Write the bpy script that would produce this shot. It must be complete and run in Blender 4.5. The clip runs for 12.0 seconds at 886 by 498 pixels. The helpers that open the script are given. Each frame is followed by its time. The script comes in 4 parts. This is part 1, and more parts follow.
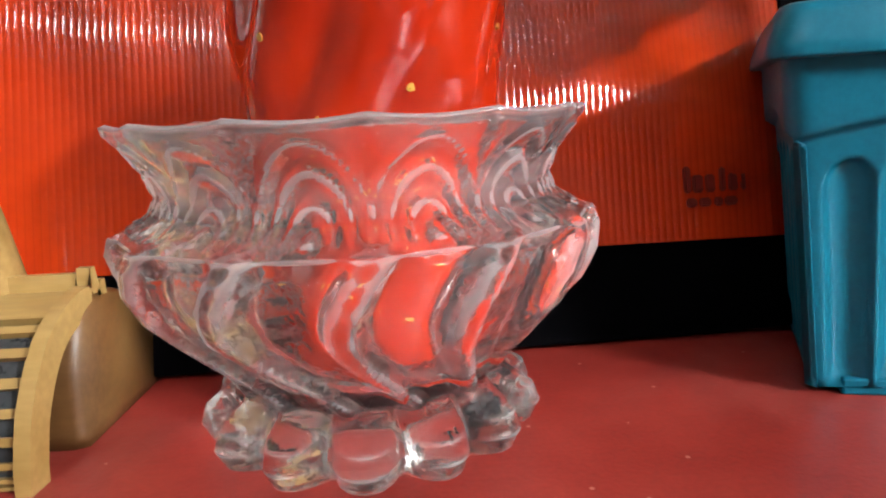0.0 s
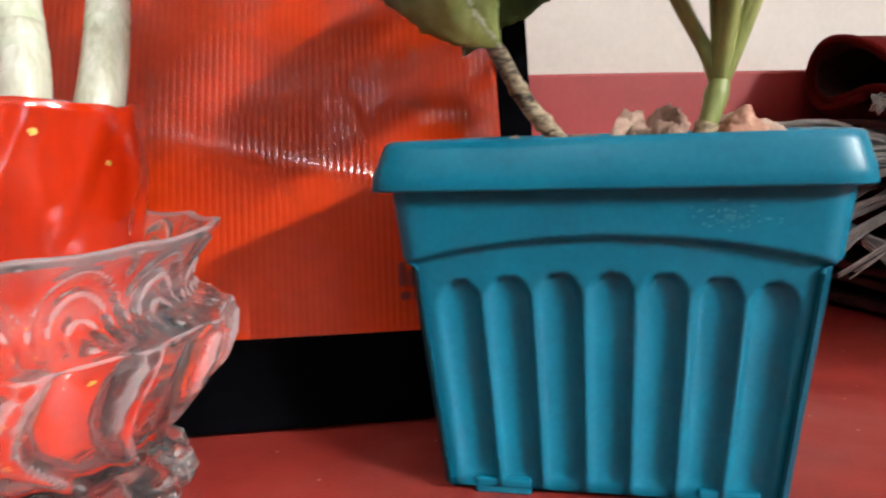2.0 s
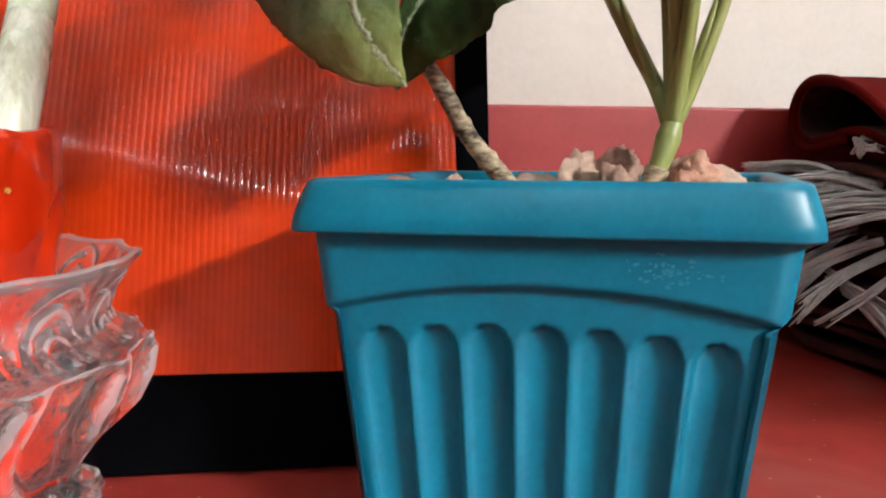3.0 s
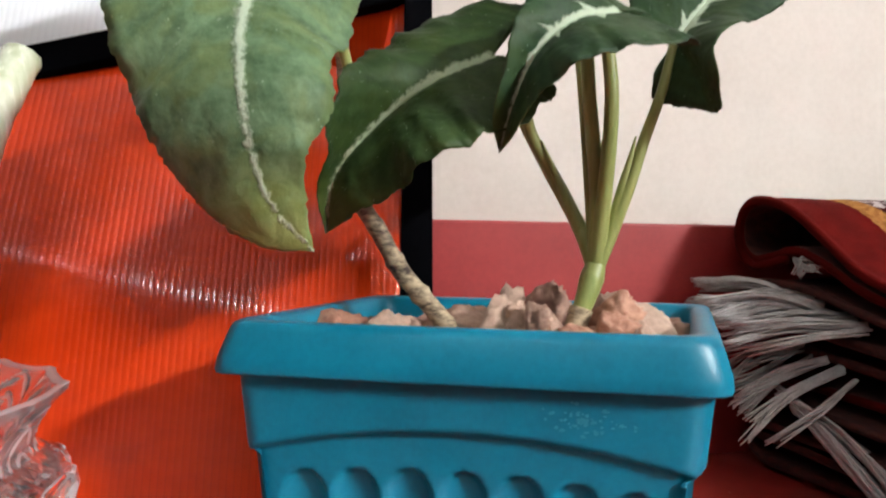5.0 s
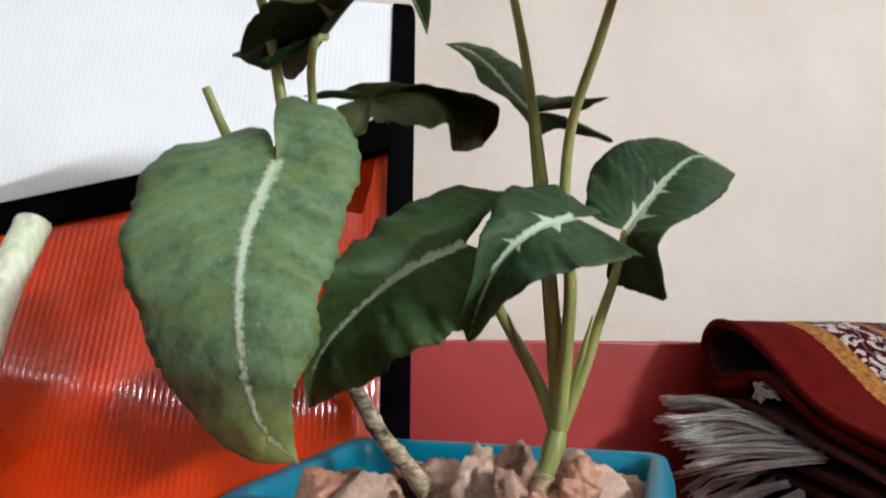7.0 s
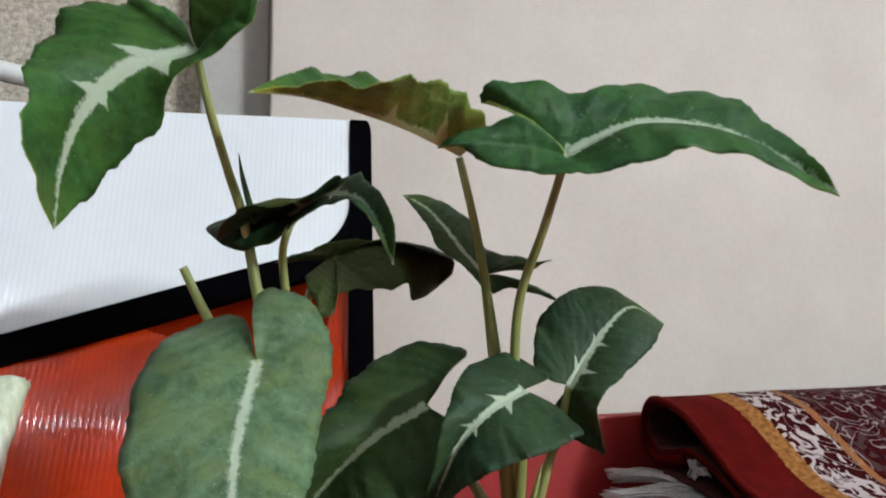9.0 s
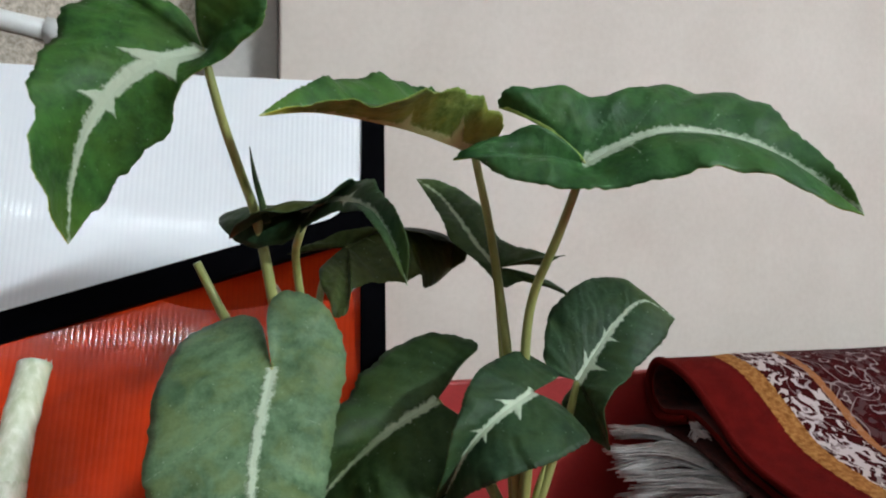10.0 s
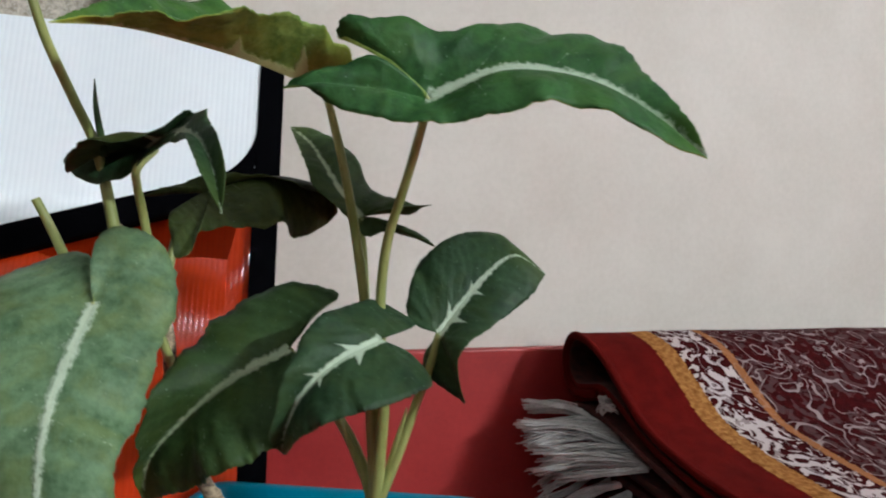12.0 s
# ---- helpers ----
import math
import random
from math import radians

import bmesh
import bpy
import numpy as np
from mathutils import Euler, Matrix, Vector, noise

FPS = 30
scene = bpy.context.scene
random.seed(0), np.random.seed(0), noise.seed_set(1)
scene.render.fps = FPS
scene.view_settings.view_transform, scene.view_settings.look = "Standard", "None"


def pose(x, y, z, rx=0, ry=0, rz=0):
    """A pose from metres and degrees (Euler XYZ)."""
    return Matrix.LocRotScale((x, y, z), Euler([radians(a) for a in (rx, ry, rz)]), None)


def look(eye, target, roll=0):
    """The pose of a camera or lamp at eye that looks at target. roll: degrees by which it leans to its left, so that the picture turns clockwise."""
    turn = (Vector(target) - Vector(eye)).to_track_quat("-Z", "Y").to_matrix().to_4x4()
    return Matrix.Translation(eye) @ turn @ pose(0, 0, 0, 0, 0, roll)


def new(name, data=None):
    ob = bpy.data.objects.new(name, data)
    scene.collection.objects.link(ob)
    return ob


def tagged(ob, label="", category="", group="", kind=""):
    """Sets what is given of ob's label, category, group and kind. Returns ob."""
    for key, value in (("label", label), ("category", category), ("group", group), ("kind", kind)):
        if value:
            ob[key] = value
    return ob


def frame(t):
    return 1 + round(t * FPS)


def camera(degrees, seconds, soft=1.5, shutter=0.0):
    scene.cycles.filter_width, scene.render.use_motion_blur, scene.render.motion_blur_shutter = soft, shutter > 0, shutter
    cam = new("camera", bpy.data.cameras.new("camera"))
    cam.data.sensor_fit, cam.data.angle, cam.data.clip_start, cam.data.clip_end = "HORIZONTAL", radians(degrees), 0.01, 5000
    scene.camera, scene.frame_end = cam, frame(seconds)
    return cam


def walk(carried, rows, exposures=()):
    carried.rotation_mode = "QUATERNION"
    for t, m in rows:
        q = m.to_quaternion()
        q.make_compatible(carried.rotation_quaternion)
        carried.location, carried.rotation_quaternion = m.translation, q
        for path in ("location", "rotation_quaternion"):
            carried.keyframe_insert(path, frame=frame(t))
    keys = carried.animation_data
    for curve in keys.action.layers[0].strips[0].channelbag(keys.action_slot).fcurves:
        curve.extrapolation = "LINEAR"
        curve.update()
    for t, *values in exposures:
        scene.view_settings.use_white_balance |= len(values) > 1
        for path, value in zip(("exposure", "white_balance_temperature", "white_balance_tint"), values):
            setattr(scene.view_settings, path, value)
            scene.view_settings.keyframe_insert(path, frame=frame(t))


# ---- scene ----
cam = camera(67.2, 12.0, soft=2.0, shutter=0.5)
PATH = [
    (0, (0.073, 0.076, 0.11), (0.087, 2.035, -0.295), -2.9),
    (0.5, (0.092, 0.07, 0.107), (0.078, 2.028, -0.297), -2.4),
    (1, (0.138, 0.071, 0.121), (0.124, 2.032, -0.271), -2.7),
    (1.5, (0.169, 0.07, 0.131), (0.21, 2.036, -0.234), -2.4),
    (2, (0.201, 0.059, 0.141), (0.267, 2.029, -0.198), -1.9),
    (2.5, (0.221, 0.065, 0.142), (0.273, 2.041, -0.166), -1.1),
    (3, (0.229, 0.075, 0.147), (0.285, 2.054, -0.136), 0.1),
    (4.8, (0.247, 0.077, 0.165), (0.356, 2.073, 0.094), 0.8),
    (5, (0.249, 0.071, 0.167), (0.354, 2.068, 0.139), 0.8),
    (5.5, (0.251, 0.067, 0.176), (0.369, 2.064, 0.203), 0.9),
    (6, (0.252, 0.061, 0.188), (0.378, 2.056, 0.262), 1.1),
    (6.5, (0.252, 0.052, 0.2), (0.38, 2.045, 0.303), 1.5),
    (7, (0.251, 0.044, 0.212), (0.395, 2.033, 0.365), 1.3),
    (7.5, (0.248, 0.035, 0.228), (0.41, 2.019, 0.423), 1.0),
    (9.3, (0.238, 0.005, 0.295), (0.539, 1.978, 0.424), -0.2),
    (9.5, (0.235, 0.003, 0.303), (0.519, 1.982, 0.364), 0.0),
    (10, (0.2405, 0.011, 0.3219), (0.505, 1.991, 0.222), 0.83),
    (10.5, (0.2423, 0.0218, 0.3309), (0.53, 1.992, 0.144), 1.19),
    (11, (0.2505, 0.0192, 0.3294), (0.511, 1.994, 0.148), 1.02),
    (11.5, (0.2749, 0.0252, 0.3176), (0.587, 1.994, 0.151), 1.29),
    (12, (0.299, 0.011, 0.3), (0.617, 1.982, 0.19), 2.3),
]
EXPOSURES = [(0, 0.45, 6500, 9), (2, 0.42, 6500, 9), (3.2, 0.5, 6500, 9), (5.5, 0.4, 6400, 8), (7.5, 0.1, 6150, 6), (10, -0.12, 5950, 4), (12, -0.12, 5950, 4)]
walk(cam, [(t, look(eye, target, roll)) for t, eye, target, roll in PATH], EXPOSURES)

# ---- light ----
world = bpy.data.worlds.new("world")
scene.world = world
world.use_nodes = True
world.node_tree.nodes["Background"].inputs[0].default_value = (0.9, 0.92, 1.0, 1)
world.node_tree.nodes["Background"].inputs[1].default_value = 0.02


LAMP_RIGHT, LAMP_ABOVE = Vector((2.692, -1.85, 1.60)), Vector((-0.70, -2.85, 2.228))
GLOW_RIGHT, GLOW_ABOVE = 1300.0, 60.0


# ---- materials ----
def nodes_of(name):
    m = bpy.data.materials.new(name)
    m.use_nodes = True
    return m, m.node_tree, m.node_tree.nodes["Principled BSDF"]


def link(tree, a, b):
    tree.links.new(a, b)


def add(tree, kind, **values):
    n = tree.nodes.new(kind)
    for k, v in values.items():
        if k in n.inputs:
            n.inputs[k].default_value = v
    return n


def ramp(tree, source, stops):
    r = tree.nodes.new("ShaderNodeValToRGB")
    while len(r.color_ramp.elements) < len(stops):
        r.color_ramp.elements.new(0.5)
    for e, (p, c) in zip(r.color_ramp.elements, stops):
        e.position, e.color = p, (*c, 1)
    link(tree, source, r.inputs[0])
    return r.outputs[0]


def math_node(tree, op, a, b=0.0, c=0.0):
    n = tree.nodes.new("ShaderNodeMath")
    n.operation = op
    for i, v in enumerate((a, b, c)):
        if isinstance(v, (int, float)):
            n.inputs[i].default_value = v
        else:
            link(tree, v, n.inputs[i])
    return n.outputs[0]


def mixed(tree, fac, a, b):
    n = tree.nodes.new("ShaderNodeMix")
    n.data_type = "RGBA"
    for i, v in ((0, fac), (6, a), (7, b)):
        if isinstance(v, (int, float)):
            n.inputs[i].default_value = v
        elif isinstance(v, tuple):
            n.inputs[i].default_value = (*v, 1)
        else:
            link(tree, v, n.inputs[i])
    return n.outputs[2]


def coords(tree, kind="Object", scale=(1, 1, 1)):
    c = tree.nodes.new("ShaderNodeTexCoord")
    m = tree.nodes.new("ShaderNodeMapping")
    m.inputs["Scale"].default_value = scale
    link(tree, c.outputs[kind], m.inputs[0])
    return m.outputs[0]


def noise_of(tree, vec, scale, detail=4.0, rough=0.55, distortion=0.0):
    n = add(tree, "ShaderNodeTexNoise", Scale=scale, Detail=detail, Roughness=rough, Distortion=distortion)
    link(tree, vec, n.inputs["Vector"])
    return n.outputs["Fac"]


def bumped(tree, bsdf, height, strength=0.2, distance=0.001):
    b = add(tree, "ShaderNodeBump", Strength=strength, Distance=distance)
    link(tree, height, b.inputs["Height"])
    link(tree, b.outputs[0], bsdf.inputs["Normal"])


def plain(name, low, high, rough=0.5, scale=40.0, fine=300.0, bump=0.15, metal=0.0, stretch=(1, 1, 1), spread=(0.35, 0.65), spec=0.5):
    """A surface with two scales of variation between two colours."""
    m, t, b = nodes_of(name)
    v = coords(t, scale=stretch)
    big, small = noise_of(t, v, scale), noise_of(t, v, fine, 3)
    f = math_node(t, "MULTIPLY_ADD", small, 0.35, math_node(t, "MULTIPLY", big, 0.65))
    link(t, ramp(t, f, [(spread[0], low), (spread[1], high)]), b.inputs["Base Color"])
    link(t, math_node(t, "MULTIPLY_ADD", small, 0.2, rough - 0.1), b.inputs["Roughness"])
    b.inputs["Metallic"].default_value = metal
    b.inputs["Specular IOR Level"].default_value = spec
    bumped(t, b, f, bump, 0.001)
    return m


def glowing(name, color, strength):
    m, t, p = nodes_of(name)
    p.inputs["Base Color"].default_value = (*color, 1)
    p.inputs["Emission Color"].default_value = (*color, 1)
    p.inputs["Emission Strength"].default_value = strength
    return m


M_TUBE = glowing("lit_tube_glass", (0.97, 0.99, 1.0), GLOW_RIGHT)
M_TUBE_ABOVE = glowing("lit_tube_glass", (0.97, 0.99, 1.0), GLOW_ABOVE)
M_TABLE = plain("red_oxide_paint", (0.24, 0.021, 0.016), (0.38, 0.046, 0.035), 0.36, 25, 500, 0.3)
M_DADO = plain("dado_red_paint", (0.26, 0.013, 0.012), (0.34, 0.024, 0.022), 0.5, 14, 250, 0.1)
M_WALL = plain("cream_wall_paint", (0.575, 0.505, 0.442), (0.655, 0.585, 0.522), 0.6, 9, 200, 0.12)
M_GREY = plain("grey_plaster", (0.42, 0.40, 0.37), (0.52, 0.49, 0.46), 0.7, 12, 200, 0.15)
M_STONE_WALL = plain("speckled_stone_cladding", (0.26, 0.21, 0.15), (0.66, 0.59, 0.50), 0.6, 240, 620, 0.3, spread=(0.34, 0.64))
# for unseen walls: dark so that little lamp light bounces back
M_ROOM = plain("low_bounce_room_wall", (0.07, 0.062, 0.055), (0.12, 0.108, 0.095), 0.7, 6, 120, 0.05)
M_CEIL = plain("white_ceiling_paint", (0.72, 0.71, 0.69), (0.8, 0.79, 0.77), 0.7, 5, 100, 0.05)
M_FLOOR = plain("floor_terrazzo", (0.12, 0.105, 0.095), (0.24, 0.22, 0.2), 0.35, 30, 200, 0.05)
M_RED_SHEET = plain("red_fluted_plastic", (0.54, 0.034, 0.004), (0.64, 0.048, 0.006), 0.15, 8, 150, 0.03)
M_WHITE_SHEET = plain("white_fluted_plastic", (0.86, 0.89, 0.93), (0.90, 0.93, 0.96), 0.15, 8, 150, 0.03)
M_BLACK = plain("black_edging_plastic", (0.0006, 0.0006, 0.0009), (0.0016, 0.0016, 0.0024), 0.6, 60, 600, 0.1, spec=0.012)
M_TEAL = plain("teal_plastic", (0.001, 0.138, 0.222), (0.002, 0.19, 0.295), 0.34, 30, 400, 0.05, spec=0.35)
M_CANE = plain("pale_green_cane", (0.46, 0.52, 0.30), (0.84, 0.86, 0.74), 0.25, 60, 300, 0.2, stretch=(1, 1, 0.12))
M_CUT = plain("cut_cane_pith", (0.6, 0.56, 0.38), (0.78, 0.74, 0.58), 0.7, 300, 900, 0.5)
M_BAMBOO = plain("varnished_pale_wood", (0.32, 0.19, 0.055), (0.50, 0.33, 0.12), 0.35, 30, 300, 0.1, stretch=(0.2, 1, 1))
# brown lowered to carry the shadow of bowl and pot
M_WOOD_SHADED = plain("shaded_brown_wood", (0.085, 0.036, 0.010), (0.16, 0.078, 0.025), 0.4, 30, 300, 0.15, stretch=(0.2, 1, 1))
M_SLOT = plain("dark_slot", (0.02, 0.025, 0.03), (0.06, 0.065, 0.07), 0.3, 60, 400, 0.05)
M_PETIOLE = plain("green_petiole", (0.17, 0.21, 0.05), (0.34, 0.36, 0.12), 0.4, 80, 400, 0.2, stretch=(1, 1, 0.2))
M_TWIG = plain("barky_twig", (0.035, 0.018, 0.009), (0.50, 0.38, 0.24), 0.7, 150, 600, 0.8, stretch=(0.5, 0.5, 1.3), spread=(0.38, 0.62))
M_SOIL = plain("dark_soil", (0.03, 0.016, 0.009), (0.10, 0.05, 0.03), 0.9, 200, 900, 0.8)
M_ROCK = plain("pink_tan_rock", (0.16, 0.05, 0.03), (0.58, 0.36, 0.26), 0.7, 120, 520, 0.9, spread=(0.37, 0.62))
M_FRINGE = plain("cotton_fringe", (0.38, 0.355, 0.345), (0.62, 0.59, 0.575), 0.85, 120, 800, 0.3)
M_PIPE = plain("white_plastic_pipe", (0.72, 0.72, 0.70), (0.8, 0.8, 0.78), 0.35, 20, 200, 0.03)
M_GOLD = plain("gold_foil_print", (0.75, 0.42, 0.06), (0.9, 0.6, 0.15), 0.3, 200, 900, 0.05, metal=0.6)
M_LETTER = plain("dark_print", (0.20, 0.012, 0.005), (0.27, 0.018, 0.007), 0.5, 60, 300, 0.02)
M_SCUFF = plain("pale_scuffed_plastic", (0.008, 0.19, 0.28), (0.03, 0.24, 0.34), 0.55, 220, 700, 0.1)
M_SHEATH = plain("dry_sheath", (0.46, 0.46, 0.30), (0.84, 0.84, 0.72), 0.35, 120, 500, 0.3, stretch=(1, 1, 0.15))


def flute_gloss(m, pitch, dark, depth):
    """A clear outer skin, rippled by the upright flutes beneath it, over the evenly coloured sheet."""
    t = m.node_tree
    b = t.nodes["Principled BSDF"]
    sep = t.nodes.new("ShaderNodeSeparateXYZ")
    link(t, coords(t), sep.inputs[0])
    wave = math_node(t, "ABSOLUTE", math_node(t, "SINE", math_node(t, "MULTIPLY", math_node(t, "ADD", sep.outputs[0], 0.34), math.pi / pitch)))
    # the webs inside the sheet show as fine darker lines
    web = math_node(t, "MULTIPLY", math_node(t, "SUBTRACT", 0.5, wave), depth)
    web.node.use_clamp = True
    old = b.inputs["Base Color"].links[0].from_socket
    link(t, mixed(t, web, old, tuple(0.55 * c for c in dark)), b.inputs["Base Color"])
    jitter = math_node(t, "MULTIPLY", noise_of(t, coords(t), 25, 2), 0.0001)
    n = add(t, "ShaderNodeBump", Strength=1.0, Distance=1.0)
    link(t, math_node(t, "MULTIPLY_ADD", wave, 0.00022, jitter), n.inputs["Height"])
    link(t, n.outputs[0], b.inputs["Coat Normal"])
    b.inputs["Specular IOR Level"].default_value = 0.05
    b.inputs["Coat Weight"].default_value = 1.0
    b.inputs["Coat Roughness"].default_value = 0.05


flute_gloss(M_RED_SHEET, 0.0034, (0.56, 0.036, 0.004), 0.42)
flute_gloss(M_WHITE_SHEET, 0.0034, (1.4, 1.45, 1.5), 0.06)


def table_specks():
    """Pale dust specks and faint scuffs over the red paint."""
    t = M_TABLE.node_tree
    b = t.nodes["Principled BSDF"]
    old = b.inputs["Base Color"].links[0].from_socket
    v = coords(t)
    vor = add(t, "ShaderNodeTexVoronoi", Scale=70.0)
    link(t, v, vor.inputs["Vector"])
    dust = math_node(t, "LESS_THAN", vor.outputs["Distance"], 0.06)
    cloud = ramp(t, noise_of(t, v, 7, 6, 0.65, 0.6), [(0.52, (0, 0, 0)), (0.72, (1, 1, 1))])
    c = mixed(t, math_node(t, "MULTIPLY", cloud, 0.38), old, (0.44, 0.16, 0.14))
    link(t, mixed(t, math_node(t, "MULTIPLY", dust, 0.85), c, (0.6, 0.34, 0.28)), b.inputs["Base Color"])


table_specks()


def rock_tints():
    """Stones differ from one to the next: pale, pink or red brown."""
    t = M_ROCK.node_tree
    b = t.nodes["Principled BSDF"]
    old = b.inputs["Base Color"].links[0].from_socket
    tint = ramp(t, t.nodes.new("ShaderNodeObjectInfo").outputs["Random"], [(0.0, (0.40, 0.16, 0.10)), (0.3, (0.46, 0.21, 0.13)), (0.55, (0.56, 0.42, 0.33)), (0.75, (0.20, 0.09, 0.06)), (1.0, (0.34, 0.22, 0.18))])
    link(t, mixed(t, 0.6, old, tint), b.inputs["Base Color"])


rock_tints()


def glass_material():
    """Clear pressed glass with milky white mixed in for bright reflections, strongest on ridges."""
    m, t, b = nodes_of("pressed_clear_glass")
    b.inputs["Base Color"].default_value = (0.985, 0.99, 0.99, 1)
    b.inputs["Transmission Weight"].default_value = 1.0
    b.inputs["IOR"].default_value = 1.54
    b.inputs["Roughness"].default_value = 0.01
    bumped(t, b, noise_of(t, coords(t), 95, 3), 0.7, 0.001)
    whitening, thru = t.nodes.new("ShaderNodeBsdfDiffuse"), t.nodes.new("ShaderNodeBsdfTranslucent")
    whitening.inputs[0].default_value = thru.inputs[0].default_value = (0.95, 0.95, 0.96, 1)
    both, mx = t.nodes.new("ShaderNodeMixShader"), t.nodes.new("ShaderNodeMixShader")
    link(t, whitening.outputs[0], both.inputs[1])
    link(t, thru.outputs[0], both.inputs[2])
    # glints along convex edges are painted as white
    convexity = t.nodes.new("ShaderNodeNewGeometry").outputs["Pointiness"]
    edge = math_node(t, "MULTIPLY", math_node(t, "SUBTRACT", convexity, 0.52), 38.0)
    edge.node.use_clamp = True
    link(t, math_node(t, "MULTIPLY_ADD", edge, 0.34, math_node(t, "MULTIPLY_ADD", noise_of(t, coords(t), 55, 4), 0.10, -0.03)), mx.inputs[0])
    link(t, b.outputs[0], mx.inputs[1])
    link(t, both.outputs[0], mx.inputs[2])
    link(t, mx.outputs[0], t.nodes["Material Output"].inputs[0])
    return m


M_GLASS = glass_material()


def foil_material():
    m, t, b = nodes_of("glossy_red_wrapping_foil")
    v = coords(t, scale=(1, 1, 0.3))
    n = noise_of(t, v, 35, 3, 0.5, 0.8)
    link(t, ramp(t, n, [(0.3, (0.44, 0.015, 0.002)), (0.7, (0.62, 0.032, 0.004))]), b.inputs["Base Color"])
    b.inputs["Roughness"].default_value = 0.10
    b.inputs["Coat Weight"].default_value = 1.0
    b.inputs["Coat Roughness"].default_value = 0.03
    bumped(t, b, n, 0.5, 0.003)
    return m


M_FOIL = foil_material()


def leaf_material(name, dark, light, rib, sheen=0.4, wide=0.03, branch=1.0):
    """Leaf skin with a ragged pale midrib, short pale side veins near the stalk, fine veins and mottling."""
    m, t, b = nodes_of(name)
    uv = t.nodes.new("ShaderNodeUVMap")
    sep = t.nodes.new("ShaderNodeSeparateXYZ")
    link(t, uv.outputs[0], sep.inputs[0])
    x = math_node(t, "ABSOLUTE", math_node(t, "SUBTRACT", sep.outputs[0], 1.0))
    y = math_node(t, "SUBTRACT", sep.outputs[1], 1.0)
    obj = coords(t)
    ragged = math_node(t, "MULTIPLY", math_node(t, "SUBTRACT", noise_of(t, obj, 420, 4, 0.65), 0.5), 0.055)
    # midrib band, narrowing to the tip
    half = math_node(t, "MULTIPLY", math_node(t, "SUBTRACT", 1.02, math_node(t, "MULTIPLY", y, 0.95)), wide)
    d = math_node(t, "SUBTRACT", math_node(t, "ADD", x, ragged), half)
    front = math_node(t, "GREATER_THAN", y, -0.01)
    band = math_node(t, "MULTIPLY", math_node(t, "MULTIPLY", math_node(t, "SUBTRACT", 0.008, d), 75), front)
    band.node.use_clamp = True
    # short side veins
    arms = None
    for y0, slope, reach, thick in ((0.13, 0.55, 0.13, 0.036), (0.40, 0.6, 0.09, 0.026)):
        line = math_node(t, "ABSOLUTE", math_node(t, "SUBTRACT", y, math_node(t, "MULTIPLY_ADD", x, slope, y0)))
        thin = math_node(t, "MULTIPLY", math_node(t, "SUBTRACT", 1.0, math_node(t, "DIVIDE", x, reach)), thick * branch)
        a = math_node(t, "MULTIPLY", math_node(t, "SUBTRACT", thin, math_node(t, "ADD", line, math_node(t, "MULTIPLY", ragged, 0.6))), 90)
        a.node.use_clamp = True
        arms = a if arms is None else math_node(t, "MAXIMUM", arms, a)
    pale = math_node(t, "MAXIMUM", band, arms)
    # fine side veins running out to the edge
    sweep = math_node(t, "SUBTRACT", y, math_node(t, "MULTIPLY", x, 0.75))
    wave = math_node(t, "SINE", math_node(t, "MULTIPLY_ADD", noise_of(t, obj, 60, 2), 5.0, math_node(t, "MULTIPLY", sweep, 30.0)))
    vein = math_node(t, "POWER", math_node(t, "ABSOLUTE", wave), 3.0)
    mott = math_node(t, "MULTIPLY_ADD", noise_of(t, obj, 330, 4, 0.7), 0.45, math_node(t, "MULTIPLY", noise_of(t, obj, 45, 4), 0.55))
    base = ramp(t, mott, [(0.41, dark), (0.60, light)])
    tint = tuple(min(1, c * 1.5 + 0.012) for c in light)
    base = mixed(t, math_node(t, "MULTIPLY", vein, 0.2), base, tint)
    vor = add(t, "ShaderNodeTexVoronoi", Scale=260.0)
    link(t, obj, vor.inputs["Vector"])
    fleck = math_node(t, "LESS_THAN", vor.outputs["Distance"], 0.075)
    base = mixed(t, math_node(t, "MULTIPLY", fleck, 0.45), base, (0.4, 0.5, 0.36))
    blotch = ramp(t, noise_of(t, obj, 70, 3, 0.6, 0.5), [(0.46, (0, 0, 0)), (0.64, (1, 1, 1))])
    base = mixed(t, math_node(t, "MULTIPLY", blotch, 0.38), base, (light[0] * 1.25, light[1] * 0.92, light[2] * 0.45))
    old = math_node(t, "MULTIPLY", math_node(t, "SUBTRACT", y, 0.8), 3.0)
    old.node.use_clamp = True
    base = mixed(t, old, base, (light[0] * 2.2, light[1] * 1.5, light[2] * 0.5))
    color = mixed(t, math_node(t, "MULTIPLY", pale, 0.9), base, rib)
    link(t, color, b.inputs["Base Color"])
    b.inputs["Roughness"].default_value = sheen + 0.1
    b.inputs["Specular IOR Level"].default_value = 0.22
    h = math_node(t, "MULTIPLY_ADD", pale, 0.6, math_node(t, "MULTIPLY_ADD", vein, -0.12, math_node(t, "MULTIPLY_ADD", noise_of(t, obj, 110, 2, 0.5, 0.6), 1.1, math_node(t, "MULTIPLY", mott, 0.6))))
    bumped(t, b, h, 0.6, 0.0016)
    thru = t.nodes.new("ShaderNodeBsdfTranslucent")
    link(t, mixed(t, 0.5, color, (0.22, 0.30, 0.03)), thru.inputs[0])
    mx = t.nodes.new("ShaderNodeMixShader")
    mx.inputs[0].default_value = 0.1
    out = t.nodes["Material Output"]
    link(t, b.outputs[0], mx.inputs[1])
    link(t, thru.outputs[0], mx.inputs[2])
    link(t, mx.outputs[0], out.inputs[0])
    return m


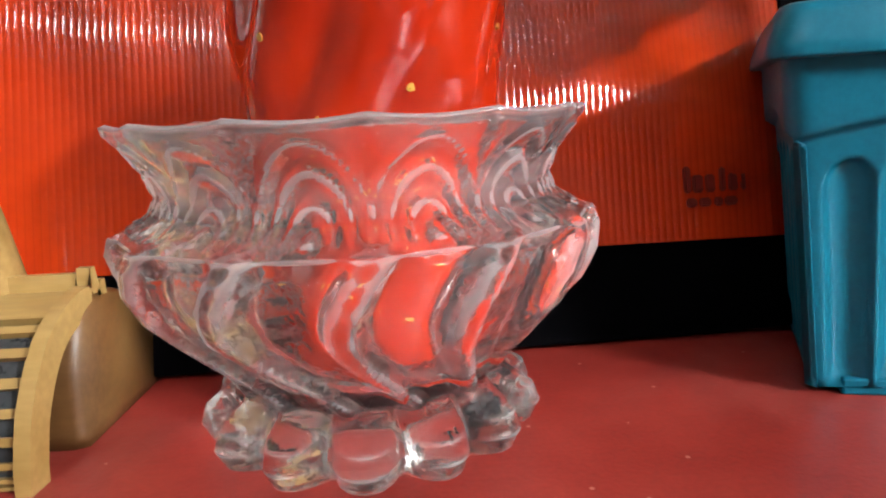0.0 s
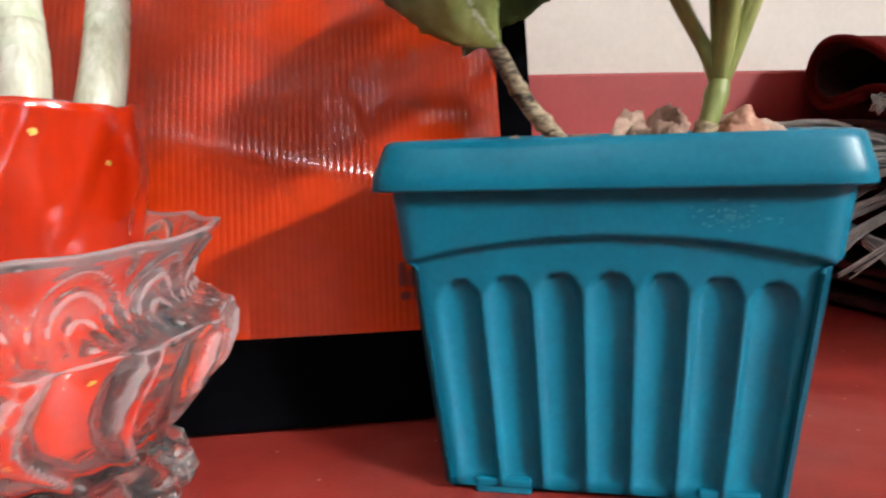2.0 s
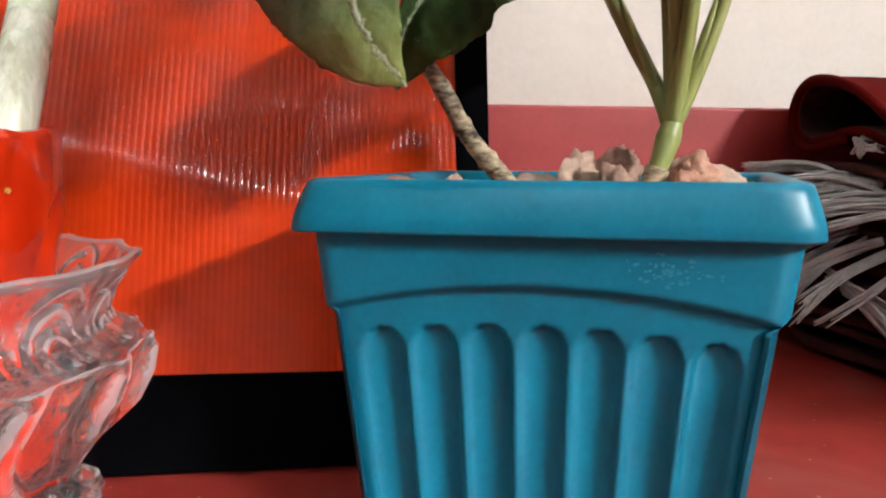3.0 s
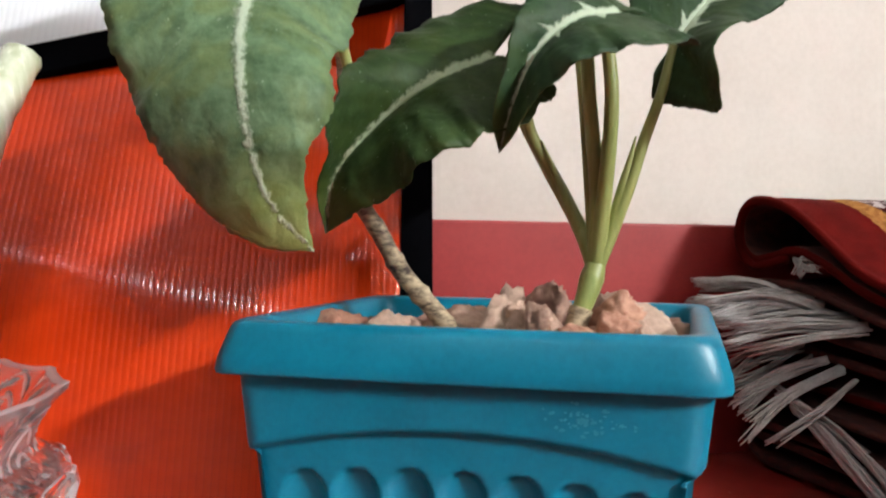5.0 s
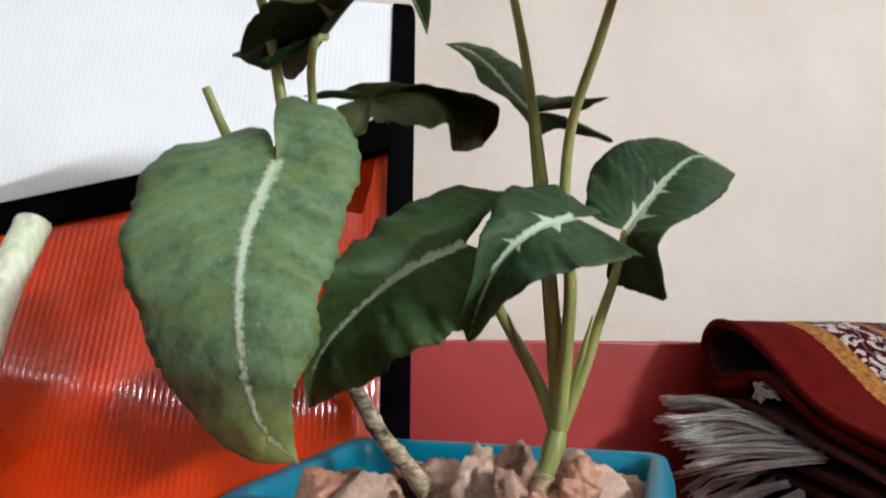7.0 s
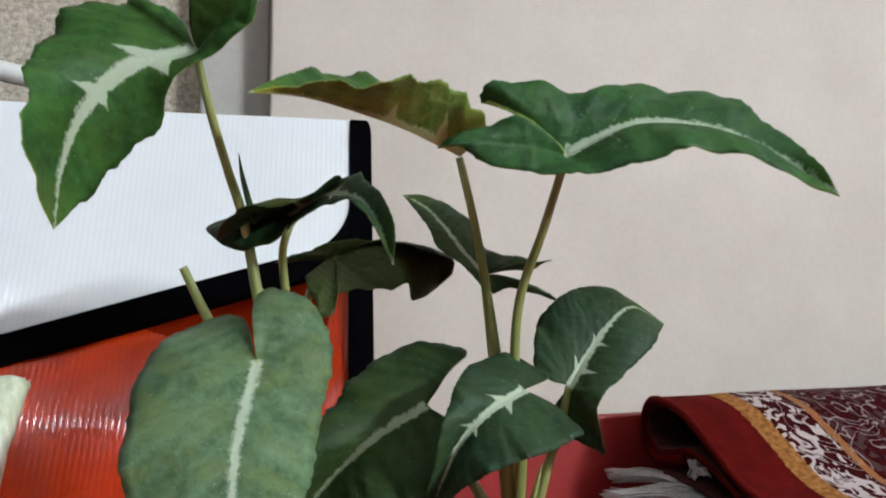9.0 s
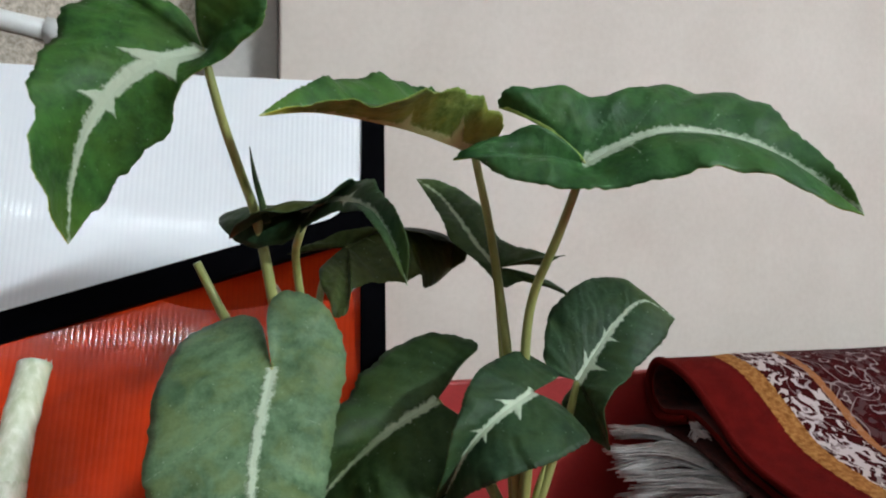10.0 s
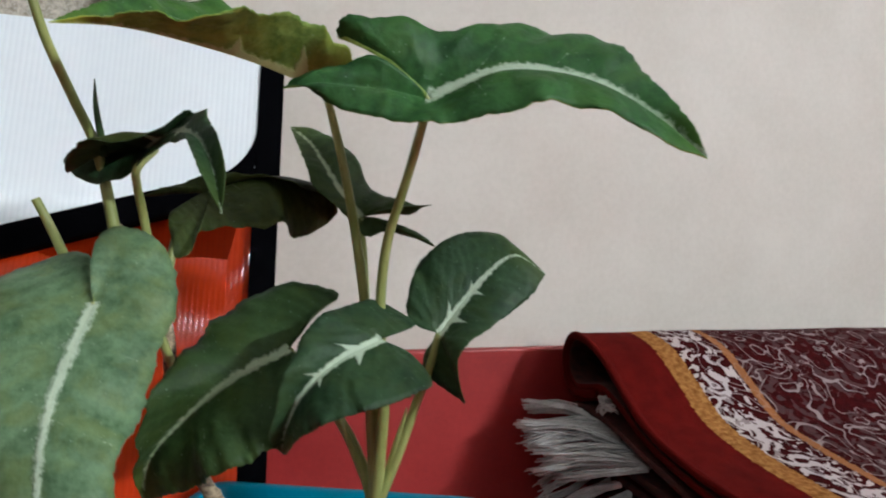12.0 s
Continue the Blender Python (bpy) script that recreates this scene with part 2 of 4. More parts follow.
RIB = (0.52, 0.60, 0.45)
M_LEAF = leaf_material("green_leaf", (0.010, 0.030, 0.012), (0.030, 0.066, 0.025), RIB, 0.42, 0.036, 1.3)
M_LEAF_GREY = leaf_material("dusty_green_leaf", (0.050, 0.100, 0.046), (0.140, 0.222, 0.116), RIB, 0.42, 0.021, 0.0)
M_LEAF_DARK = leaf_material("dark_green_leaf", (0.015, 0.036, 0.009), (0.036, 0.070, 0.018), (0.42, 0.48, 0.32), 0.45, 0.024, 0.0)
# green taken down to near black to carry the shade of a leaf above
M_LEAF_SHADE = leaf_material("shaded_green_leaf", (0.005, 0.010, 0.004), (0.016, 0.024, 0.009), (0.26, 0.28, 0.19), 0.45, 0.03, 1.2)
M_LEAF_VIVID = leaf_material("vivid_green_leaf", (0.014, 0.055, 0.012), (0.045, 0.125, 0.022), RIB, 0.38, 0.046, 1.9)
M_LEAF_LONG = leaf_material("long_green_leaf", (0.014, 0.055, 0.014), (0.038, 0.115, 0.027), RIB, 0.4, 0.026, 0.15)
# underside with the yellow of light passing through put into its colour
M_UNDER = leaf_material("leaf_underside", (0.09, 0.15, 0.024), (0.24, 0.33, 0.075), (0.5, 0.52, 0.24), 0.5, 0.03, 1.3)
# the same underside with shade put into the colour
M_UNDER_SHADED = leaf_material("shaded_leaf_underside", (0.020, 0.032, 0.006), (0.044, 0.062, 0.012), (0.15, 0.17, 0.09), 0.5, 0.02, 0.4)


def rug_material():
    """Woven rug seen from above: red border, gold stripe, then maroon with ivory arabesques. UV: metres from the side edge and along it."""
    m, t, b = nodes_of("woven_rug")
    uv = t.nodes.new("ShaderNodeUVMap")
    sep = t.nodes.new("ShaderNodeSeparateXYZ")
    link(t, uv.outputs[0], sep.inputs[0])
    mp = t.nodes.new("ShaderNodeMapping")
    link(t, uv.outputs[0], mp.inputs[0])
    jag = math_node(t, "MULTIPLY", math_node(t, "SUBTRACT", noise_of(t, mp.outputs[0], 260, 3), 0.5), 0.006)
    u = math_node(t, "ADD", sep.outputs[0], jag)
    fine = noise_of(t, mp.outputs[0], 900, 2)
    red = ramp(t, noise_of(t, mp.outputs[0], 60), [(0.3, (0.062, 0.0022, 0.0016)), (0.7, (0.105, 0.0042, 0.003))])
    gold = ramp(t, noise_of(t, mp.outputs[0], 240, 3), [(0.35, (0.20, 0.075, 0.016)), (0.65, (0.40, 0.19, 0.055))])
    swirl = noise_of(t, mp.outputs[0], 25, 1.0, 0.5, 2.2)
    ridge = math_node(t, "ABSOLUTE", math_node(t, "SUBTRACT", swirl, 0.5))
    maroon = ramp(t, noise_of(t, mp.outputs[0], 150), [(0.3, (0.016, 0.0008, 0.0014)), (0.7, (0.046, 0.002, 0.003))])
    scroll = math_node(t, "LESS_THAN", ridge, 0.017)
    blob = math_node(t, "GREATER_THAN", noise_of(t, mp.outputs[0], 74, 1.8, 0.5, 1.6), 0.53)
    inner = math_node(t, "GREATER_THAN", u, 0.112)
    ivory = math_node(t, "MAXIMUM", math_node(t, "MULTIPLY", scroll, 0.5), math_node(t, "MULTIPLY", blob, math_node(t, "SUBTRACT", 1.0, math_node(t, "MULTIPLY", inner, 0.93))))
    field = mixed(t, ivory, maroon, (0.52, 0.44, 0.44))
    stripe = math_node(t, "COMPARE", u, 0.118, 0.004)
    field = mixed(t, math_node(t, "MULTIPLY", stripe, 0.8), field, (0.36, 0.15, 0.05))
    s1 = math_node(t, "GREATER_THAN", u, 0.050)
    s2 = math_node(t, "GREATER_THAN", u, 0.069)
    color = mixed(t, s2, mixed(t, s1, red, gold), field)
    color = mixed(t, math_node(t, "MULTIPLY", fine, 0.25), color, (0.06, 0.008, 0.008))
    link(t, color, b.inputs["Base Color"])
    b.inputs["Roughness"].default_value = 0.95
    b.inputs["Specular IOR Level"].default_value = 0.05
    b.inputs["Sheen Weight"].default_value = 0.0
    bumped(t, b, math_node(t, "MULTIPLY_ADD", fine, 0.7, math_node(t, "MULTIPLY", ivory, 0.3)), 0.6, 0.0015)
    return m


M_RUG = rug_material()
M_RUG_BACK = plain("rug_backing", (0.022, 0.0035, 0.0035), (0.085, 0.016, 0.010), 0.9, 160, 900, 0.6)


# ---- mesh helpers ----
def mesh_of(name, verts, faces, mats, smooth=True, face_mats=None, uvs=None):
    me = bpy.data.meshes.new(name)
    me.from_pydata([tuple(v) for v in verts], [], faces)
    for m in mats if isinstance(mats, (list, tuple)) else [mats]:
        me.materials.append(m)
    if smooth:
        me.polygons.foreach_set("use_smooth", [True] * len(me.polygons))
    if face_mats is not None:
        me.polygons.foreach_set("material_index", face_mats)
    if uvs is not None:
        layer = me.uv_layers.new(name="UVMap")
        for loop in me.loops:
            layer.data[loop.index].uv = uvs[loop.vertex_index]
    me.update()
    return me


def part(name, bm, material, parent, label=""):
    """Link a bmesh or a finished mesh as one object under a thing or part."""
    if isinstance(bm, bmesh.types.BMesh):
        me = bpy.data.meshes.new(name)
        bm.to_mesh(me)
        bm.free()
        me.materials.append(material)
    else:
        me = bm
    ob = new(name, me)
    ob.parent = parent
    return tagged(ob, label)


def thing(name, m=None, label="", category="", group="", kind=""):
    ob = new(name)
    ob.empty_display_size = 0.02
    if m is not None:
        ob.matrix_world = m
    return tagged(ob, label, category, group, kind)


def block(sx, sy, sz, at=(0, 0, 0), bevel=0.0, turn=None):
    """A bevelled block centred on at."""
    bm = bmesh.new()
    bmesh.ops.create_cube(bm, size=1)
    bmesh.ops.scale(bm, vec=(sx, sy, sz), verts=bm.verts)
    if bevel:
        bmesh.ops.bevel(bm, geom=bm.edges, offset=bevel, segments=2, affect="EDGES", profile=0.5)
    m = Matrix.Translation(at) @ (turn.to_4x4() if turn else Matrix.Identity(4))
    bmesh.ops.transform(bm, matrix=m, verts=bm.verts)
    return bm


def spline(points, n):
    """n points along a Catmull-Rom curve through the points."""
    p = [Vector(q) for q in points]
    p = [p[0] * 2 - p[1]] + p + [p[-1] * 2 - p[-2]]
    out = []
    for i in range(n):
        f = i / (n - 1) * (len(p) - 3)
        k = min(int(f), len(p) - 4)
        t = f - k
        a, b, c, d = p[k:k + 4]
        out.append(0.5 * (2 * b + (c - a) * t + (2 * a - 5 * b + 4 * c - d) * t * t + (3 * b - a - 3 * c + d) * t ** 3))
    return out


def tube_data(points, radii, sides=10, start=0):
    """Vertices and faces of a capped tube along points."""
    verts, faces, up = [], [], Vector((0.3, 0.2, 1)).normalized()
    n = len(points)
    for i, p in enumerate(points):
        d = (points[min(i + 1, n - 1)] - points[max(i - 1, 0)]).normalized()
        x = d.cross(up)
        if x.length < 1e-4:
            x = d.cross(Vector((1, 0, 0)))
        x.normalize()
        y = d.cross(x)
        up = -y if (-y).dot(up) > 0 else y
        y = d.cross(x)
        r = radii[min(i, len(radii) - 1)] if isinstance(radii, (list, tuple)) else radii
        for k in range(sides):
            a = 2 * math.pi * k / sides
            verts.append(p + (x * math.cos(a) + y * math.sin(a)) * r)
    for i in range(n - 1):
        for k in range(sides):
            a, b = i * sides + k, i * sides + (k + 1) % sides
            faces.append((start + a, start + b, start + b + sides, start + a + sides))
    faces.append(tuple(start + k for k in reversed(range(sides))))
    faces.append(tuple(start + (n - 1) * sides + k for k in range(sides)))
    return verts, faces


def tube(name, points, radii, material, sides=10):
    v, f = tube_data(points, radii, sides)
    return mesh_of(name, v, f, material)


def lerp_radii(values, n):
    return [float(np.interp(i / (n - 1), np.linspace(0, 1, len(values)), values)) for i in range(n)]


def lofted(rings, close_first=True, close_last=True):
    """Faces between rings of equal length, closed round."""
    n = len(rings[0])
    verts = [p for r in rings for p in r]
    faces = []
    for i in range(len(rings) - 1):
        for k in range(n):
            a, b = i * n + k, i * n + (k + 1) % n
            faces.append((a, b, b + n, a + n))
    if close_first:
        faces.append(tuple(reversed(range(n))))
    if close_last:
        faces.append(tuple(range((len(rings) - 1) * n, len(rings) * n)))
    return verts, faces


# ---- setting ----
WALL_TURN = math.atan(0.146)


def on_wall(x, off=0.0):
    """A point of the rear wall's face, x to the right, off metres in front of it."""
    return Vector((x + off * math.sin(WALL_TURN), 0.523 + 0.146 * x - off * math.cos(WALL_TURN), 0))


def structure(name, bm, material, label, category):
    me = bpy.data.meshes.new(name)
    bm.to_mesh(me)
    bm.free()
    me.materials.append(material)
    return tagged(new(name, me), label, category, kind="structure")


WT = Euler((0, 0, WALL_TURN))
WM = WT.to_matrix()
ALONG = Vector((math.cos(WALL_TURN), math.sin(WALL_TURN), 0))
BACK = Vector((-math.sin(WALL_TURN), math.cos(WALL_TURN), 0))
CORNER = on_wall(0.182)


def wall_piece(name, along0, along1, back0, back1, z0, z1, material, label, category="wall"):
    """A box whose plan is set in the rear wall's own directions, from the corner of the cream wall."""
    c = CORNER + ALONG * (along0 + along1) / 2 + BACK * (back0 + back1) / 2
    return structure(name, block(along1 - along0, back1 - back0, z1 - z0, (c.x, c.y, (z0 + z1) / 2), 0.002, WM), material, label, category)


wall_piece("wall_rear", 0, 3.2, 0, 0.20, -0.75, 2.32, M_WALL, "cream painted wall behind the shelf", "wall")
wall_piece("wall_jamb", -0.055, 0.0, 0.03, 0.23, 0.10, 2.32, M_GREY, "grey plastered return at the end of the cream wall", "wall")
wall_piece("wall_recess", -0.23, -0.055, 0.06, 0.25, 0.10, 2.32, M_STONE_WALL, "speckled beige stone clad strip inside the recess", "wall")
wall_piece("wall_stone", -2.6, -0.23, 0.085, 0.28, -0.75, 2.32, M_STONE_WALL, "speckled beige stone clad wall", "wall")
wall_piece("baseboard", -2.6, 3.2, -0.010, 0.0, 0.0, 0.1817, M_DADO, "red painted band along the foot of the wall", "baseboard")
wall_piece("wall_filler", -2.6, 0.0, 0.0, 0.028, 0.0, 0.176, M_DADO, "red painted upstand below the recess", "wall")
structure("table_top", block(3.6, 1.1, 0.06, (0.55, 0.245, -0.03), 0.004), M_TABLE, "red oxide painted masonry shelf with dust specks", "shelf")
structure("shelf_base", block(3.5, 0.9, 0.69, (0.55, 0.33, -0.405), 0.004), M_GREY, "plastered masonry base under the shelf", "shelf")
structure("floor", block(5.6, 4.8, 0.1, (0.3, -1.2, -0.80)), M_FLOOR, "grey speckled floor", "floor")
structure("ceiling", block(5.6, 4.8, 0.1, (0.3, -1.2, 2.35)), M_CEIL, "white painted ceiling", "ceiling")

# unseen walls, added to close the room and keep the fill low
structure("wall_left", block(0.1, 4.8, 3.1, (-2.3, -1.2, 0.8)), M_ROOM, "unseen dark side wall, added to limit bounced light", "wall")
structure("wall_right", block(0.1, 4.8, 3.1, (2.80, -1.2, 0.8)), M_ROOM, "unseen dark side wall, added to limit bounced light", "wall")
structure("wall_front", block(5.6, 0.1, 3.1, (0.3, -3.4, 0.8)), M_ROOM, "unseen dark wall behind the viewer, added to limit bounced light", "wall")


def build_tube_light(at, along, out, glow, half, thick):
    """A tube light on a wall: along is the tube's direction, out points from the tube to its wall."""
    lamp = thing("tube_light", None, "lit white tube light with a plastic housing", "lamp", "tube lights of the room")
    part("tube", tube("tube", [at - along * half, at + along * half], thick, glow, 16), None, lamp)
    turn = Euler((0, 0, math.atan2(along.y, along.x))).to_matrix()
    part("housing", block(half * 2 + 0.08, 0.03, 0.06, at + out * (thick + 0.024), 0.004, turn), M_PIPE, lamp)
    for s in (-1, 1):
        p = at + along * (half + 0.02) * s
        part("end_cap", tube("end_cap", [p - along * 0.02, p + along * 0.02], thick + 0.003, M_PIPE, 12), None, lamp)


build_tube_light(LAMP_RIGHT, Vector((0, 1, 0)), Vector((1, 0, 0)), M_TUBE, 0.40, 0.019)
build_tube_light(LAMP_ABOVE, Vector((1, 0, 0)), Vector((0, 0, 1)), M_TUBE_ABOVE, 0.58, 0.019)


# ---- fluted plastic case ----
def case_y(x, z):
    return 0.358 + 0.077 * x + 0.2799 * z


CASE_N = Vector((0.077, -1, 0.2799)).normalized()
DIV_TOP = lambda x: 0.2508 + 0.2988 * x
DIV_LOW = lambda x: 0.2317 + 0.3021 * x
LOW_EDGE = lambda x: 0.0454 - 0.008 * x
CASE_L, CASE_R, CASE_TOP = -0.34, 0.2605, 0.4145


def case_point(x, z, out=0.0):
    return Vector((x, case_y(x, z), z)) + CASE_N * out


def fluted(name, low, high, material, x0, x1, swell=0.0, pitch=0.0034, rows=40, depth=0.0001, thick=0.006):
    """A twin-wall sheet whose vertical flutes show as fine ridges on its face."""
    cols = int((x1 - x0) / pitch * 6)
    verts, faces = [], []
    for i in range(cols + 1):
        x = x0 + (x1 - x0) * i / cols
        ridge = depth * abs(math.sin(math.pi * (x - x0) / pitch)) ** 0.7
        for j in range(rows + 1):
            z = low(x) + (high(x) - low(x)) * j / rows
            sag = 0.0011 * math.sin(x * 31 + z * 2) + swell * min(1.0, (x1 - x) / 0.022) * (0.089 - 0.014 * math.log(math.cosh((z - 0.172 + 0.31 * x) / 0.014)) - 0.34 * (z - 0.15))
            verts.append(case_point(x, z, ridge + sag))
    n = rows + 1
    for i in range(cols):
        for j in range(rows):
            a = i * n + j
            faces.append((a, a + n, a + n + 1, a + 1))
    k = len(verts)
    for x, z in ((x0, low(x0)), (x1, low(x1)), (x1, high(x1)), (x0, high(x0))):
        verts.append(case_point(x, z, -thick))
    faces.append((k, k + 3, k + 2, k + 1))
    faces.append((k + 1, k + 2, cols * n + rows, cols * n))
    faces.append((k + 3, k, 0, rows))
    return mesh_of(name, verts, faces, material)


def strip(name, outline, out, thick, material, parent, label=""):
    """A flat moulding on the case's face: outline of (x, z), standing out metres proud, thick deep."""
    front = [case_point(x, z, out) for x, z in outline]
    rear = [case_point(x, z, out - thick) for x, z in outline]
    n = len(outline)
    faces = [tuple(range(n)), tuple(reversed(range(n, 2 * n)))]
    faces += [((k + 1) % n, k, k + n, (k + 1) % n + n) for k in range(n)]
    me = mesh_of(name, front + rear, faces, material, smooth=False)
    bm = bmesh.new()
    bm.from_mesh(me)
    bmesh.ops.recalc_face_normals(bm, faces=bm.faces)
    bmesh.ops.bevel(bm, geom=[e for e in bm.edges if e.calc_face_angle(0) > 1.2], offset=0.0008, segments=2, affect="EDGES")
    bm.to_mesh(me)
    bm.free()
    return part(name, me, material, parent, label)


def build_case():
    case = thing("storage_case", None, "red and white fluted plastic case with black edging", "case")
    part("red_panel", fluted("red_panel", LOW_EDGE, DIV_LOW, M_RED_SHEET, CASE_L, CASE_R - 0.008, 0.068), None, case, "red fluted plastic sheet")
    part("white_panel", fluted("white_panel", DIV_TOP, lambda x: CASE_TOP, M_WHITE_SHEET, CASE_L, CASE_R - 0.008), None, case, "white fluted plastic sheet")
    r = CASE_R
    # right edging with a rounded upper corner
    arc = [(r - 0.004 + 0.004 * math.cos(a), CASE_TOP - 0.012 + 0.012 * math.sin(a)) for a in np.linspace(0, math.pi / 2, 5)]
    strip("side_edging", [(r - 0.0155, 0.004), (r + 0.002, 0.004)] + arc + [(r - 0.0155, CASE_TOP)], 0.0035, 0.014, M_BLACK, case, "black plastic edging")
    x1 = r - 0.0155
    strip("middle_edging", [(CASE_L, DIV_LOW(CASE_L)), (x1, DIV_LOW(x1)), (x1, DIV_TOP(x1)), (CASE_L, DIV_TOP(CASE_L))], 0.0035, 0.012, M_BLACK, case, "black sloping plastic edging")
    # curved corner between the sloping and the upright edging
    q, s = 0.024, DIV_TOP(x1)
    corner = [(x1, s + q * 1.1)] + [(x1 - q + q * math.cos(a), s + q * 1.1 + (-q * 1.1 - 0.2988 * 0.0) * math.sin(a) - 0.2988 * (q - q * math.cos(a)) * math.sin(a)) for a in np.linspace(0.15, math.pi / 2, 9)] + [(x1, s)]
    strip("corner_web", corner, 0.0031, 0.010, M_BLACK, case, "black rounded plastic corner")
    strip("base_edging", [(CASE_L, 0.002), (x1, 0.002), (x1, LOW_EDGE(x1)), (CASE_L, LOW_EDGE(CASE_L))], 0.0035, 0.03, M_BLACK, case, "black plastic base strip")
    # unreadable lettering near the lower corner of the red sheet
    for i, (x, z, w, h) in enumerate(((0.1905, 0.071, 0.0035, 0.012), (0.1955, 0.069, 0.005, 0.008), (0.2015, 0.069, 0.0045, 0.008), (0.2075, 0.0705, 0.003, 0.011), (0.2125, 0.069, 0.0045, 0.008), (0.2175, 0.069, 0.003, 0.008), (0.192, 0.0605, 0.005, 0.004), (0.1985, 0.0605, 0.0055, 0.004), (0.205, 0.0605, 0.004, 0.004), (0.211, 0.0605, 0.006, 0.004))):
        strip("print_bar", [(x - w / 2, z - h / 2), (x + w / 2, z - h / 2), (x + w / 2, z + h / 2), (x - w / 2, z + h / 2)], 0.0076, 0.0024, M_LETTER, case, "dark printed bar" if i == 0 else "")
    return case


build_case()


# ---- planter ----
# the planter is narrower from front to back than it is wide, and a little askew
DEPTH, SKEW, WIDE = 0.83, 0.18, 1.0


def square_ring(hx, hy, r, z, n, push=None):
    """A rounded rectangle with n points a side; push(side, s, z) moves a point out along its side's normal."""
    out = []
    for side in range(4):
        for i in range(n):
            s = -1 + 2 * i / n
            q = [Vector((s * hx, -hy)), Vector((hx, s * hy)), Vector((-s * hx, hy)), Vector((-hx, -s * hy))][side]
            c = Vector((max(-hx + r, min(hx - r, q.x)), max(-hy + r, min(hy - r, q.y))))
            d = q - c
            p = c + d.normalized() * r if d.length > 1e-9 else q
            if push:
                nrm = [Vector((0, -1)), Vector((1, 0)), Vector((0, 1)), Vector((-1, 0))][side]
                p = p + nrm * push(side, s, z)
            out.append(Vector((p.x * WIDE + SKEW * DEPTH * p.y, p.y * DEPTH, z)))
    return out


PLANTER = pose(0.2878, 0.3363, 0, 0, 0, -12.6)


def build_planter():
    pot = thing("planter", PLANTER, "teal ribbed plastic planter box standing on the red shelf", "planter")

    def push(side, s, z):
        arch = 0.0945 + 0.0105 * (1 - s * s)
        edge = max(0.0, min(1.0, (arch - z) / 0.0025))
        out = -0.0046 * edge * edge * (3 - 2 * edge)
        k = 7 if side % 2 == 0 else 6
        u = (s / 0.86 + 1) / 2 * k
        if 0 < u < k and 0.004 < z:
            f = u % 1 - 0.5
            top = 0.0905 - 0.0045 * (abs(u - k / 2) / k * 2) ** 2
            w = 0.44
            if z > top - 0.010:
                h = max(0.0, (z - (top - 0.010)) / 0.010)
                w = 0.44 * math.sqrt(max(0.0, 1 - h * h))
            if w > 0.02 and abs(f) < w:
                out -= 0.0048 * math.sqrt(max(0.0, 1 - (f / w) ** 2)) * min(1, w / 0.2)
        return out

    rings = []
    for z in np.concatenate([np.linspace(0.0032, 0.02, 5), np.linspace(0.028, 0.074, 7), np.linspace(0.0765, 0.108, 26), [0.114, 0.1215]]):
        f = z / 0.1215
        rings.append(square_ring(0.0665 + 0.0125 * f, 0.0608 + 0.0066 * f, 0.009, float(z), 112, push))
    v, f = lofted(rings, True, False)
    part("body", mesh_of("body", v, f, M_TEAL), None, pot, "teal ribbed tapering body")
    prof = [(0.0740, 0.0650, 0.009, 0.1212), (0.0825, 0.0735, 0.010, 0.1212), (0.0838, 0.0748, 0.0095, 0.1214), (0.0842, 0.0752, 0.010, 0.1222), (0.0836, 0.0746, 0.010, 0.1265), (0.0808, 0.0718, 0.010, 0.1355), (0.0798, 0.0708, 0.010, 0.1378), (0.0780, 0.0690, 0.010, 0.1388), (0.0735, 0.0645, 0.010, 0.1386), (0.0718, 0.0628, 0.009, 0.1370), (0.0712, 0.0622, 0.009, 0.1300), (0.0690, 0.0600, 0.009, 0.1100), (0.0670, 0.0580, 0.009, 0.0950)]
    v, f = lofted([square_ring(a, b, r, z, 26) for a, b, r, z in prof], False, False)
    part("rim", mesh_of("rim", v, f, M_TEAL), None, pot, "teal turned-over rim with rounded edges")
    for sx in (-1, 1):
        for sy in (-1, 1):
            part("foot", block(0.022, 0.015, 0.0065, (sx * 0.042 + sy * SKEW * 0.039, sy * 0.039, 0.00325), 0.001), M_TEAL, pot)
    # a worn stuck-on patch on the front of the collar
    bm = bmesh.new()
    rng = random.Random(5)
    for i in range(60):
        x, z = rng.gauss(0.030, 0.006), rng.gauss(0.1105, 0.0024)
        y = -(0.0608 + 0.0066 * z / 0.1215) * DEPTH - 0.0003
        r = rng.uniform(0.0003, 0.0009)
        ring = [bm.verts.new((x + r * rng.uniform(0.6, 1.5) * math.cos(a), y, z + r * rng.uniform(0.5, 1.1) * math.sin(a))) for a in np.linspace(0, 5.4, 6)]
        bm.faces.new(ring)
    part("scuff", bm, M_SCUFF, pot, "pale scuffed patch")
    return pot


build_planter()


